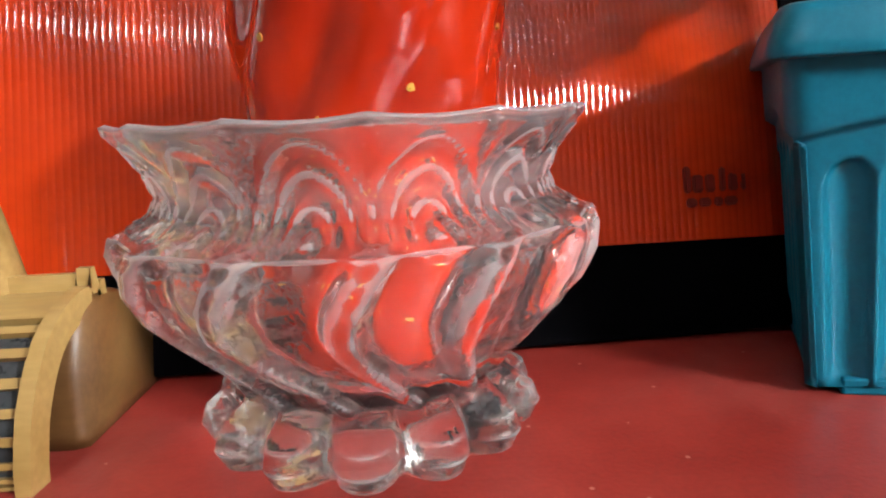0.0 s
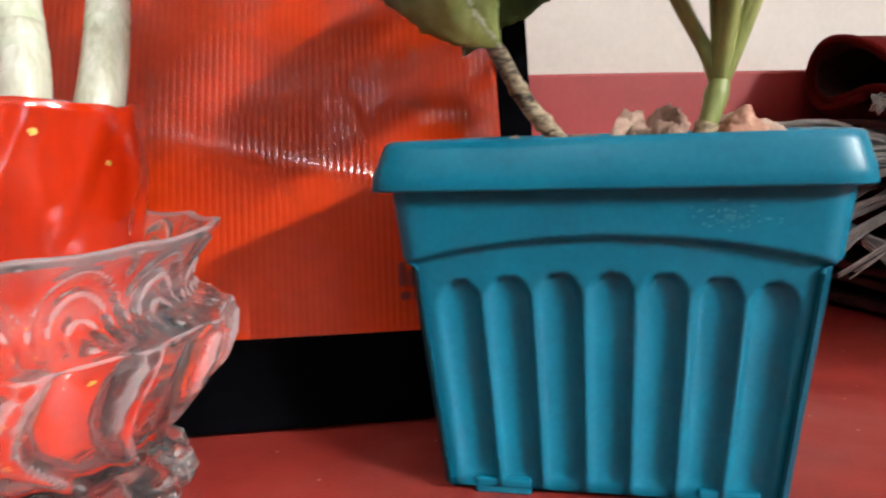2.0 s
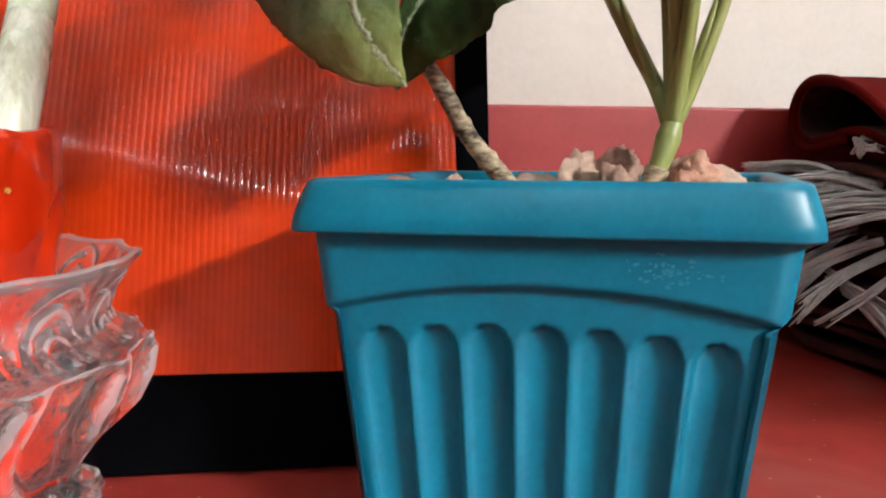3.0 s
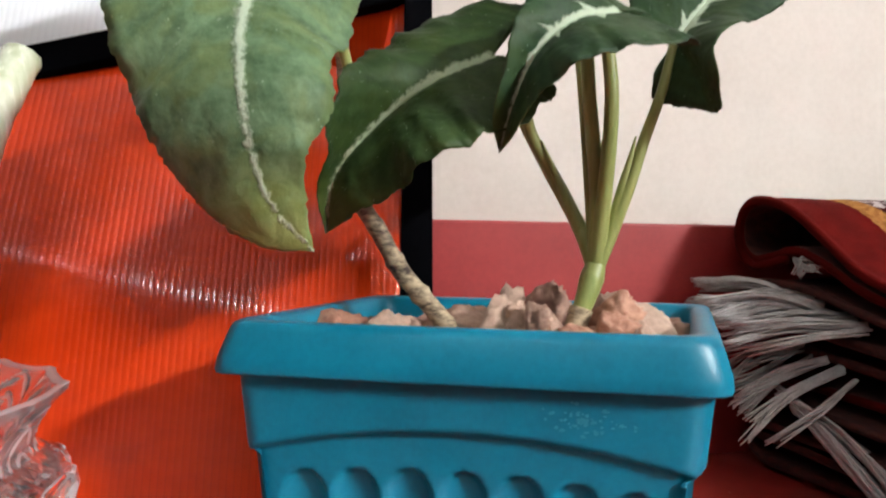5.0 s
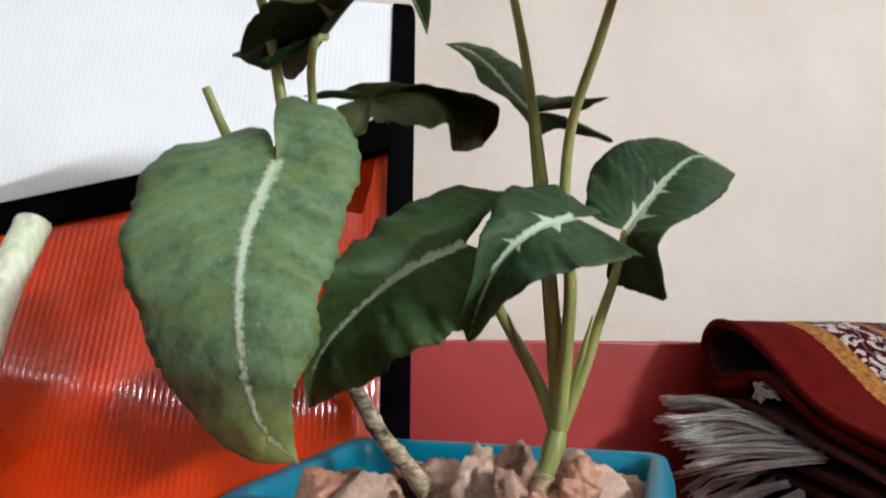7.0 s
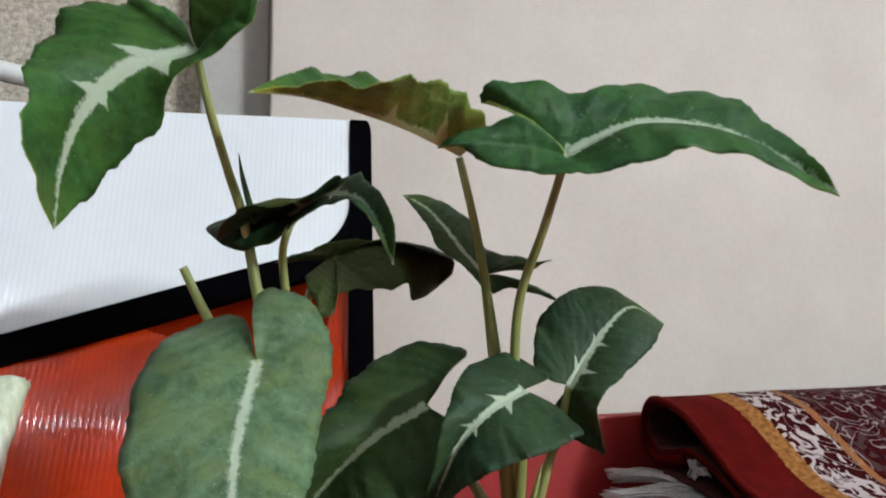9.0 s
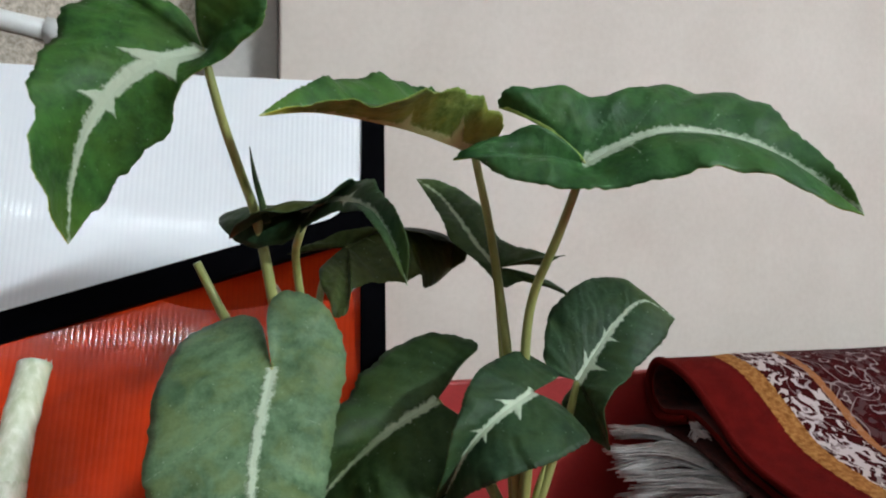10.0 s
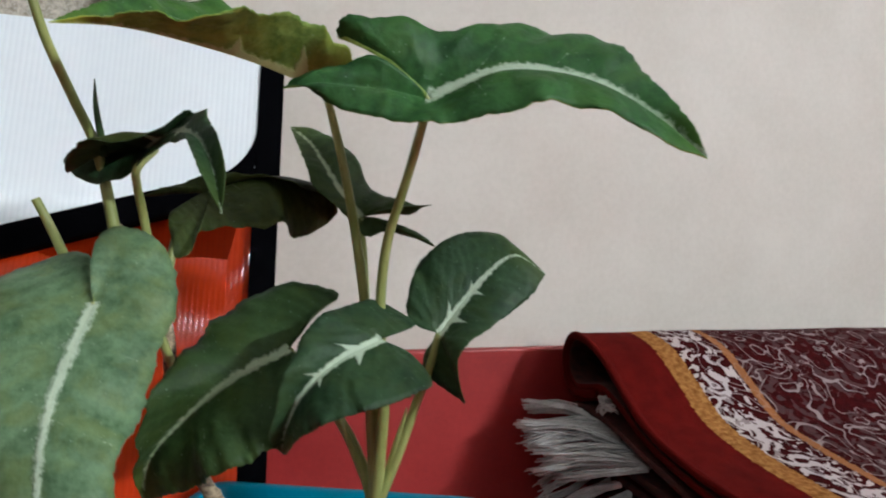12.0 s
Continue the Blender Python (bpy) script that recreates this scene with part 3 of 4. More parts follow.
def build_soil():
    n, verts, faces = 34, [], []
    for i in range(n + 1):
        for j in range(n + 1):
            x, y = -0.0675 + 0.135 * i / n, -0.0585 + 0.117 * j / n
            z = 0.116 + 0.006 * noise.noise(Vector((x * 60, y * 60, 1))) + 0.003 * noise.noise(Vector((x * 170, y * 170, 4))) + 0.016 * math.exp(-((x - 0.028) ** 2 + (y + 0.010) ** 2) / 0.0008)
            verts.append((x * WIDE + SKEW * DEPTH * y, y * DEPTH, z))
    for i in range(n):
        for j in range(n):
            a = i * (n + 1) + j
            faces.append((a, a + n + 1, a + n + 2, a + 1))
    ob = new("soil", mesh_of("soil", verts, faces, M_SOIL))
    ob.matrix_world = PLANTER
    tagged(ob, "dark crumbly potting soil filling the planter", "soil", kind="stuff")


build_soil()


def rock(seed, sx, sy, sz):
    bm = bmesh.new()
    bmesh.ops.create_icosphere(bm, subdivisions=4, radius=1)
    for v in bm.verts:
        c = v.co.copy()
        o = Vector((seed * 3.1, seed * 1.7, seed))
        k = 1 + 0.42 * noise.noise(c * 1.4 + o) + 0.22 * abs(noise.noise(c * 3.1 + o)) + 0.22 * noise.noise(c * 6 + o) + 0.14 * noise.noise(c * 13 + o)
        # flat broken facets
        for q in range(4):
            d = Vector((math.sin(seed * 5 + q * 2.3), math.cos(seed * 3 + q * 1.9), math.sin(seed + q * 4.1))).normalized()
            h = c.dot(d) * k
            if h > 0.66:
                c = c - d * (h - 0.66) / k * 0.8
        v.co = Vector((c.x * sx, c.y * sy, c.z * sz)) * k
    me = bpy.data.meshes.new("stone")
    bm.to_mesh(me)
    bm.free()
    me.materials.append(M_ROCK)
    me.polygons.foreach_set("use_smooth", [True] * len(me.polygons))
    return me


def build_stones():
    rows = [
        # x, y, z, size x, y, z (world)
        (0.220, 0.341, 0.1235, 0.012, 0.010, 0.008), (0.238, 0.336, 0.1225, 0.016, 0.011, 0.009), (0.255, 0.330, 0.120, 0.008, 0.007, 0.006),
        (0.277, 0.352, 0.1245, 0.011, 0.010, 0.009), (0.291, 0.340, 0.1255, 0.012, 0.010, 0.013), (0.306, 0.345, 0.1310, 0.010, 0.009, 0.011),
        (0.300, 0.318, 0.1205, 0.017, 0.010, 0.008), (0.324, 0.313, 0.121, 0.014, 0.010, 0.009), (0.344, 0.330, 0.124, 0.014, 0.012, 0.011),
        (0.356, 0.318, 0.119, 0.007, 0.007, 0.006), (0.333, 0.350, 0.1275, 0.012, 0.011, 0.010), (0.262, 0.375, 0.121, 0.012, 0.010, 0.007),
        (0.300, 0.376, 0.121, 0.013, 0.011, 0.008), (0.340, 0.370, 0.121, 0.013, 0.012, 0.009), (0.238, 0.366, 0.120, 0.010, 0.009, 0.007),
        (0.360, 0.345, 0.121, 0.009, 0.010, 0.008), (0.268, 0.322, 0.117, 0.008, 0.007, 0.005), (0.246, 0.356, 0.119, 0.008, 0.007, 0.006),
        (0.282, 0.312, 0.117, 0.008, 0.006, 0.005), (0.222, 0.356, 0.119, 0.007, 0.008, 0.005),
        (0.301, 0.322, 0.1300, 0.009, 0.008, 0.007), (0.326, 0.318, 0.1290, 0.008, 0.007, 0.006), (0.331, 0.330, 0.1330, 0.009, 0.008, 0.008),
        (0.311, 0.311, 0.1270, 0.007, 0.006, 0.005), (0.292, 0.329, 0.1290, 0.006, 0.006, 0.006), (0.337, 0.316, 0.1270, 0.006, 0.005, 0.005),
        (0.270, 0.345, 0.1240, 0.006, 0.006, 0.006), (0.250, 0.343, 0.1240, 0.005, 0.005, 0.005),
    ]
    for i, (x, y, z, a, b, c) in enumerate(rows):
        ob = new("stone", rock(i + 1, a * 1.15, b * 1.12, c * 1.2))
        ob.matrix_world = pose(x, y, z + 0.004, 0, 0, (i * 47) % 360)
        tagged(ob, "rough pinkish tan stone bedded in the soil", "stone", "stones in the planter")


build_stones()


# ---- plants ----
def leaf(parent, base, tip, normal, rib, one, two, top=None, under=None, seed=1, wave=0.018, puff=0.035):
    """An arrow-shaped leaf. rib bends the midrib from stalk to tip; one and two bend the two margins from the tip round a lobe
    and back to the stalk. All are given as (across, along, lift) in shares of the leaf's length."""
    base, tip, normal = Vector(base), Vector(tip), Vector(normal)
    ey = tip - base
    length = ey.length
    ey.normalize()
    ex = ey.cross(normal).normalized()
    ez = ex.cross(ey)
    ends = [(0.0, 0.0, 0.0)], [(0.0, 1.0, 0.0)]
    mid = spline(ends[0] + rib + ends[1], 61)
    m, count = 10, 150
    rng = random.Random(seed)
    ph = [rng.uniform(0, 6.28) for _ in range(4)]
    tops, uvs, faces, mats, grids = [], [], [], [], []
    for side, margin in ((1, one), (-1, two)):
        rim = spline(ends[1] + margin + ends[0], count)
        grid, foot_at = [], 60
        for k, e in enumerate(rim):
            # the side vein that ends here leaves the midrib a little nearer to the stalk
            want = max(0.0, min(1.0, e.y - 0.12 * math.sin(math.pi * k / (count - 1))))
            while foot_at > 0 and mid[foot_at].y > want:
                foot_at -= 1
            foot = mid[foot_at] if foot_at == 60 else mid[foot_at].lerp(mid[foot_at + 1], max(0.0, min(1.0, (want - mid[foot_at].y) / max(1e-6, mid[foot_at + 1].y - mid[foot_at].y))))
            out = e - foot
            span = out.length
            fade = min(1.0, 8 * k / count, 8 * (count - 1 - k) / count)
            jag = fade * (0.0022 * math.sin(k * 1.7 + ph[0]) + 0.010 * noise.noise(Vector((k * 0.35, seed * 9.0, side))) + 0.007 * noise.noise(Vector((k * 0.9, seed * 5.0, side))))
            row = []
            for j in range(m + 1):
                u = j / m
                q = foot + out * u
                if span > 1e-4:
                    q = q + out / span * jag * u ** 3
                ripple = wave * u * u * fade * min(1.0, span * 3.5) * (math.sin(k * 0.21 + ph[1]) + 0.6 * math.sin(k * 0.42 + ph[2] * side))
                dents = 0.014 * noise.noise(Vector((q.x * 7, q.y * 7, seed * 3.7))) + 0.006 * noise.noise(Vector((q.x * 18, q.y * 18, seed)))
                q = q + Vector((0, 0, puff * 4 * u * (1 - u) * min(1.0, span * 3) + ripple + dents * min(1.0, 4 * u) * min(1.0, span * 4)))
                row.append(len(tops))
                tops.append(base + (ex * q.x + ey * q.y + ez * q.z) * length)
                uvs.append((1 + side * u * span * 0.9, 1 + foot.y + (e.y - foot.y) * u))
            grid.append(row)
        grids.append((side, grid))
    normals = [Vector((0, 0, 0)) for _ in tops]
    quads = []
    for side, grid in grids:
        for k in range(count - 1):
            for j in range(m):
                q = (grid[k][j], grid[k][j + 1], grid[k + 1][j + 1], grid[k + 1][j])
                q = q if side > 0 else q[::-1]
                quads.append((q, side))
                n = (tops[q[2]] - tops[q[0]]).cross(tops[q[3]] - tops[q[1]])
                for i in q:
                    normals[i] += n
    facing = sum((normals[i].dot(ez) for i in range(len(tops) // 2)), 0.0)
    n = len(tops)
    turn = 1 if facing > 0 else -1
    verts = tops + [p - d.normalized() * turn * (0.004 * length + 0.0001) for p, d in zip(tops, normals)]
    for q, side in quads:
        q = q if turn > 0 else q[::-1]
        faces += [q, tuple(i + n for i in q[::-1])]
        mats += [0, 1]
    for side, grid in grids:
        for k in range(count - 1):
            a, b = grid[k][m], grid[k + 1][m]
            r = (a, a + n, b + n, b)
            faces.append(r if side * turn > 0 else r[::-1])
            mats.append(1)
    me = mesh_of("leaf", verts, faces, [top or M_LEAF, under or M_UNDER_SHADED], True, mats, uvs + uvs)
    bm = bmesh.new()
    bm.from_mesh(me)
    bmesh.ops.remove_doubles(bm, verts=bm.verts, dist=0.00001)
    bmesh.ops.dissolve_degenerate(bm, dist=0.000001, edges=bm.edges)
    bm.to_mesh(me)
    bm.free()
    return part("leaf", me, None, parent)


def petiole(parent, points, radii, material=None, name="petiole", sides=10, label=""):
    n = 6 * len(points)
    return part(name, tube(name, spline(points, n), lerp_radii(radii, n), material or M_PETIOLE, sides), None, parent, label)


def build_left_plant():
    p = thing("arrowhead_plant", pose(0.262, 0.340, 0.118), "arrowhead plant with a woody twig and dusty green leaves", "plant")
    p.matrix_world = Matrix.Identity(4)
    # woody twig with leaf-scar rings
    way = spline([(0.2742, 0.3402, 0.1183), (0.2617, 0.3429, 0.1361), (0.2474, 0.3413, 0.1527), (0.2371, 0.3392, 0.1703), (0.2265, 0.3377, 0.188), (0.224, 0.338, 0.21), (0.222, 0.338, 0.24), (0.213, 0.329, 0.268), (0.2035, 0.323, 0.288)], 70)
    rad = []
    for i in range(70):
        r = float(np.interp(i, [0, 20, 38, 69], [0.0042, 0.0036, 0.0031, 0.0026]))
        if i < 40:
            r *= 1 + 0.22 * max(0, math.cos(i * 0.95)) ** 6 + 0.10 * noise.noise(Vector((i * 0.9, 0, 0)))
        rad.append(r)
    part("stem", tube("stem", way, rad, M_TWIG, 12), None, p, "knotted brown woody twig")
    petiole(p, [(0.2045, 0.322, 0.280), (0.197, 0.3192, 0.3193), (0.1917, 0.3061, 0.3402), (0.187, 0.2903, 0.3612), (0.1821, 0.2843, 0.3834)], [0.0026, 0.0021, 0.0019, 0.0017])
    petiole(p, [(0.232, 0.337, 0.205), (0.222, 0.318, 0.245), (0.216, 0.303, 0.264), (0.209, 0.2825, 0.2590)], [0.0022, 0.002, 0.0018])
    petiole(p, [(0.2168, 0.3267, 0.278), (0.2147, 0.3213, 0.296), (0.2149, 0.3129, 0.3057), (0.2175, 0.3034, 0.3132), (0.2193, 0.3232, 0.3224)], [0.002, 0.0018, 0.0016])
    petiole(p, [(0.1877, 0.3174, 0.2671), (0.1802, 0.3252, 0.2775), (0.1744, 0.3271, 0.2884), (0.1698, 0.3253, 0.2989)], [0.0024, 0.0022, 0.002, 0.0019], None, "cut_stalk")
    petiole(p, [(0.203, 0.309, 0.318), (0.1965, 0.318, 0.338), (0.193, 0.326, 0.352)], [0.0018, 0.0012, 0.0002], M_LEAF_DARK, "leaf_spike", 8)
    petiole(p, [(0.222, 0.335, 0.262), (0.226, 0.344, 0.29), (0.2368, 0.3565, 0.3045)], [0.002, 0.0016])
    # broad dusty leaf at the front
    leaf(p, (0.2085, 0.2811, 0.2596), (0.2248, 0.2453, 0.1634), (-0.094, -0.938, 0.333),
         [(0.071, 0.342, 0.169), (0.085, 0.652, 0.245), (0.077, 0.878, 0.138)],
         [(0.115, 0.978, 0.025), (0.212, 0.908, 0.043), (0.285, 0.812, 0.083), (0.335, 0.713, 0.125), (0.374, 0.599, 0.161), (0.408, 0.463, 0.184), (0.432, 0.297, 0.184), (0.423, 0.097, 0.127), (0.392, -0.091, -0.009), (0.301, -0.243, -0.141), (0.073, -0.247, -0.147)],
         [(-0.008, 0.92, 0.081), (-0.041, 0.826, 0.17), (-0.118, 0.72, 0.203), (-0.122, 0.585, 0.157), (-0.156, 0.45, 0.059), (-0.194, 0.296, 0.002), (-0.236, 0.16, -0.035), (-0.279, -0.02, -0.069), (-0.232, -0.218, -0.12), (-0.104, -0.323, -0.089), (-0.008, -0.248, -0.019)],
         M_LEAF_GREY, M_UNDER, 3)
    # high leaf
    leaf(p, (0.1821, 0.2838, 0.3844), (0.1383, 0.2674, 0.3098), (-0.385, -0.828, 0.409),
         [(0.117, 0.211, 0.105), (0.162, 0.501, 0.12), (0.109, 0.767, 0.073)],
         [(-0.027, 0.932, 0.163), (-0.022, 0.842, 0.285), (0.022, 0.751, 0.354), (0.121, 0.638, 0.376), (0.259, 0.499, 0.364), (0.39, 0.345, 0.329), (0.476, 0.19, 0.296), (0.474, 0.061, 0.24), (0.4, -0.045, 0.188), (0.275, -0.103, 0.133), (0.132, -0.102, 0.075)],
         [(0.089, 0.855, -0.084), (0.121, 0.687, -0.122), (0.079, 0.518, -0.127), (0.004, 0.354, -0.079), (-0.046, 0.222, 0.022), (-0.155, 0.054, 0.065), (-0.27, -0.1, 0.081), (-0.316, -0.21, 0.117), (-0.228, -0.295, 0.238), (-0.086, -0.221, 0.276), (-0.006, -0.114, 0.193)],
         M_LEAF_VIVID, M_UNDER, 4)
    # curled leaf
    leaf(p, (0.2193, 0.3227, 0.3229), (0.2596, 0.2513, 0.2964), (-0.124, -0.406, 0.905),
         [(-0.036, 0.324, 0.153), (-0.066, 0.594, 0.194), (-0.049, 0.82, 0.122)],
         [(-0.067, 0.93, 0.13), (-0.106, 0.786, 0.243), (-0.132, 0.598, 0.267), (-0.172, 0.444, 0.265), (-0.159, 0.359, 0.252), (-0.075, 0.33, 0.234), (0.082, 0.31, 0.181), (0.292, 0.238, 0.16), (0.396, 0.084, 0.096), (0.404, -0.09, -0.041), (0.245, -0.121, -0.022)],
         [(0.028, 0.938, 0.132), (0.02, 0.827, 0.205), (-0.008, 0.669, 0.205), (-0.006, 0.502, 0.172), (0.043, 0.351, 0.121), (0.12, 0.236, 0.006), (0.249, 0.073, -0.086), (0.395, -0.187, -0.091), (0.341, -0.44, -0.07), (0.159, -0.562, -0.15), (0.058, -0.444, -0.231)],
         M_UNDER_SHADED, M_LEAF, 6)
    # leaf behind the curled one, its shade put into a near-black colour
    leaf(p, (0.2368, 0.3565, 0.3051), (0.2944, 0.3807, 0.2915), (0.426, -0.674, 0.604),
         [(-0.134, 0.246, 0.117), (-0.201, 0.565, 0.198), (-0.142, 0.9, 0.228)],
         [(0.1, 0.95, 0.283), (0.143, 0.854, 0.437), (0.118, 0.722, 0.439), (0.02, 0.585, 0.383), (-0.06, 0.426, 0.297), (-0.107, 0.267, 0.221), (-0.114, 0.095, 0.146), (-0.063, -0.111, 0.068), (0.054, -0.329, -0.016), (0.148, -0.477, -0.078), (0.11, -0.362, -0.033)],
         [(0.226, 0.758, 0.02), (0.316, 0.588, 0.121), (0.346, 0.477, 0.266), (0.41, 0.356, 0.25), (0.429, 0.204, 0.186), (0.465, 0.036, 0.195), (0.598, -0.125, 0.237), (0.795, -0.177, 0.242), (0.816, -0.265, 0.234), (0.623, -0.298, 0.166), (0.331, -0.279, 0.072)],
         M_LEAF_SHADE, M_UNDER_SHADED, 7)
    return p


def build_right_plant():
    p = thing("arrowhead_plant", None, "arrowhead plant with pale-veined green leaves on slender stalks", "plant")
    node = (0.3215, 0.3255, 0.157)
    petiole(p, [(0.315, 0.322, 0.140), (0.3175, 0.323, 0.146), (0.320, 0.3245, 0.153), (0.3222, 0.3256, 0.160)], [0.0034, 0.0040, 0.0048, 0.0034], None, "stem", 12, "thick jointed green stem")
    petiole(p, [(0.309, 0.319, 0.116), (0.311, 0.320, 0.126), (0.313, 0.3212, 0.134), (0.3155, 0.3222, 0.1415)], [0.0038, 0.0044, 0.0040, 0.0046], M_TWIG, "stem_base", 12, "brown scarred stem base")
    petiole(p, [(0.312, 0.320, 0.128), (0.306, 0.317, 0.123), (0.298, 0.319, 0.118)], [0.004, 0.003, 0.0015], M_TWIG, "root", 8, "short brown aerial root")
    petiole(p, [node, (0.3207, 0.3218, 0.1855), (0.3168, 0.3201, 0.2192), (0.314, 0.3186, 0.2501), (0.3084, 0.3155, 0.2849), (0.3015, 0.3096, 0.3178), (0.2933, 0.3035, 0.3481)], [0.0034, 0.003, 0.0026, 0.0023, 0.002, 0.0018])
    petiole(p, [node, (0.3224, 0.3186, 0.1839), (0.3231, 0.3132, 0.2191), (0.3199, 0.3113, 0.2491), (0.3211, 0.3059, 0.2833), (0.3278, 0.2889, 0.3146), (0.3336, 0.2745, 0.3435)], [0.0034, 0.003, 0.0026, 0.0023, 0.002, 0.0018])
    petiole(p, [node, (0.3176, 0.3292, 0.1694), (0.309, 0.3331, 0.1881), (0.2956, 0.3302, 0.2115), (0.2956, 0.3163, 0.2279), (0.3188, 0.2945, 0.2440)], [0.0036, 0.0028, 0.0022, 0.0019])
    petiole(p, [node, (0.3262, 0.3231, 0.1694), (0.3326, 0.321, 0.188), (0.3379, 0.3203, 0.2057), (0.3438, 0.3189, 0.2239), (0.3484, 0.3192, 0.2425)], [0.0034, 0.0026, 0.0021, 0.0018])
    petiole(p, [node, (0.319, 0.326, 0.19), (0.316, 0.327, 0.225), (0.3135, 0.334, 0.265), (0.3105, 0.3345, 0.2960)], [0.0028, 0.0022, 0.0018])
    petiole(p, [node, (0.3165, 0.331, 0.172), (0.307, 0.3345, 0.190), (0.2945, 0.332, 0.2115), (0.2797, 0.318, 0.2345)], [0.003, 0.0022, 0.0018])
    for a, b, r in (((0.3265, 0.323, 0.170), (0.3345, 0.3195, 0.207), 0.0026), ((0.3155, 0.329, 0.172), (0.3005, 0.330, 0.2065), 0.0022)):
        petiole(p, [a, tuple((Vector(a) + Vector(b)) / 2), b], [r, r * 0.8, 0.0003], None, "leaf_sheath", 8)
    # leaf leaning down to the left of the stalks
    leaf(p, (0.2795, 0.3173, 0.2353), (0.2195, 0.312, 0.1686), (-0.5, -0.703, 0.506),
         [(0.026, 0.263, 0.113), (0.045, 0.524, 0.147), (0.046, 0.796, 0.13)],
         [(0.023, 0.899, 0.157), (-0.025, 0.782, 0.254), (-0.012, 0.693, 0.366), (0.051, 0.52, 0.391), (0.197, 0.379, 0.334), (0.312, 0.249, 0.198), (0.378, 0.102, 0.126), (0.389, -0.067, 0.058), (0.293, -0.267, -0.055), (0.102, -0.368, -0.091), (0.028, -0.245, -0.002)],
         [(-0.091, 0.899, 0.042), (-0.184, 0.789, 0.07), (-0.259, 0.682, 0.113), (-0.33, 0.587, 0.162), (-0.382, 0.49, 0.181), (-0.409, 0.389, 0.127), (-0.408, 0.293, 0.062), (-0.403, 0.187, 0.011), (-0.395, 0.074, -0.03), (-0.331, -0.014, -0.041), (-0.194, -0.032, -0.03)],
         M_LEAF_DARK, M_UNDER_SHADED, 11)
    # small broad leaf in front of the stalks
    leaf(p, (0.3194, 0.2939, 0.2448), (0.2791, 0.2931, 0.1963), (-0.378, -0.865, 0.329),
         [(0.033, 0.253, 0.232), (0.044, 0.515, 0.3), (0.011, 0.771, 0.234)],
         [(0.023, 0.937, 0.223), (0.034, 0.818, 0.362), (0.09, 0.673, 0.427), (0.159, 0.528, 0.447), (0.235, 0.379, 0.425), (0.305, 0.231, 0.332), (0.343, 0.084, 0.198), (0.338, -0.015, 0.029), (0.286, -0.152, -0.134), (0.125, -0.212, -0.291), (-0.029, -0.207, -0.266)],
         [(-0.105, 0.917, 0.202), (-0.145, 0.767, 0.342), (-0.211, 0.634, 0.422), (-0.272, 0.512, 0.433), (-0.326, 0.41, 0.415), (-0.376, 0.329, 0.376), (-0.432, 0.221, 0.305), (-0.48, 0.074, 0.185), (-0.489, -0.014, 0.032), (-0.343, -0.048, -0.084), (-0.167, -0.053, -0.128)],
         M_LEAF, M_UNDER_SHADED, 12)
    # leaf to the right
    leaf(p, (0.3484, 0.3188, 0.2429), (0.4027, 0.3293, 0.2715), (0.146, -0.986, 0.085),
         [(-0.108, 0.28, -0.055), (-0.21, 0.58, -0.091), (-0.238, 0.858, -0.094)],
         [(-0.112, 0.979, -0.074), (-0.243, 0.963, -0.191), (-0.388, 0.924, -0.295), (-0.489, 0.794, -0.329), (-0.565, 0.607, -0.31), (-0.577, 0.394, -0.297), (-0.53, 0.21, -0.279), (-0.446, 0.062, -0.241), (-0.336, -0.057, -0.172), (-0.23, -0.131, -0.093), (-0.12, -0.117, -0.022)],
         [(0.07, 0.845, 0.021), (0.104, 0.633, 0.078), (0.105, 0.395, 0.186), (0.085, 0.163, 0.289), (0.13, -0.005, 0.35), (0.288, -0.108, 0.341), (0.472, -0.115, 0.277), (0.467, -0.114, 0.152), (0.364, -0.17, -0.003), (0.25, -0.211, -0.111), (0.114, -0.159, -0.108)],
         M_LEAF, M_UNDER_SHADED, 13)
    # long upper leaf
    leaf(p, (0.3334, 0.2742, 0.3441), (0.4378, 0.2473, 0.3245), (-0.095, -0.8, 0.592),
         [(-0.137, 0.236, 0.086), (-0.178, 0.526, 0.084), (-0.127, 0.778, 0.041)],
         [(-0.09, 0.921, 0.059), (-0.216, 0.799, 0.074), (-0.347, 0.687, 0.083), (-0.42, 0.539, 0.072), (-0.419, 0.37, 0.074), (-0.357, 0.204, 0.105), (-0.25, 0.038, 0.131), (-0.168, -0.143, 0.188), (-0.094, -0.318, 0.201), (-0.06, -0.341, 0.153), (-0.077, -0.164, 0.094)],
         [(0.048, 0.829, 0.076), (0.042, 0.658, 0.153), (0.045, 0.492, 0.171), (0.085, 0.334, 0.132), (0.126, 0.179, 0.09), (0.174, 0.025, 0.051), (0.184, -0.155, 0.06), (0.184, -0.35, 0.095), (0.182, -0.46, 0.11), (0.063, -0.33, 0.143), (-0.016, -0.161, 0.112)],
         M_LEAF_LONG, M_UNDER, 14)
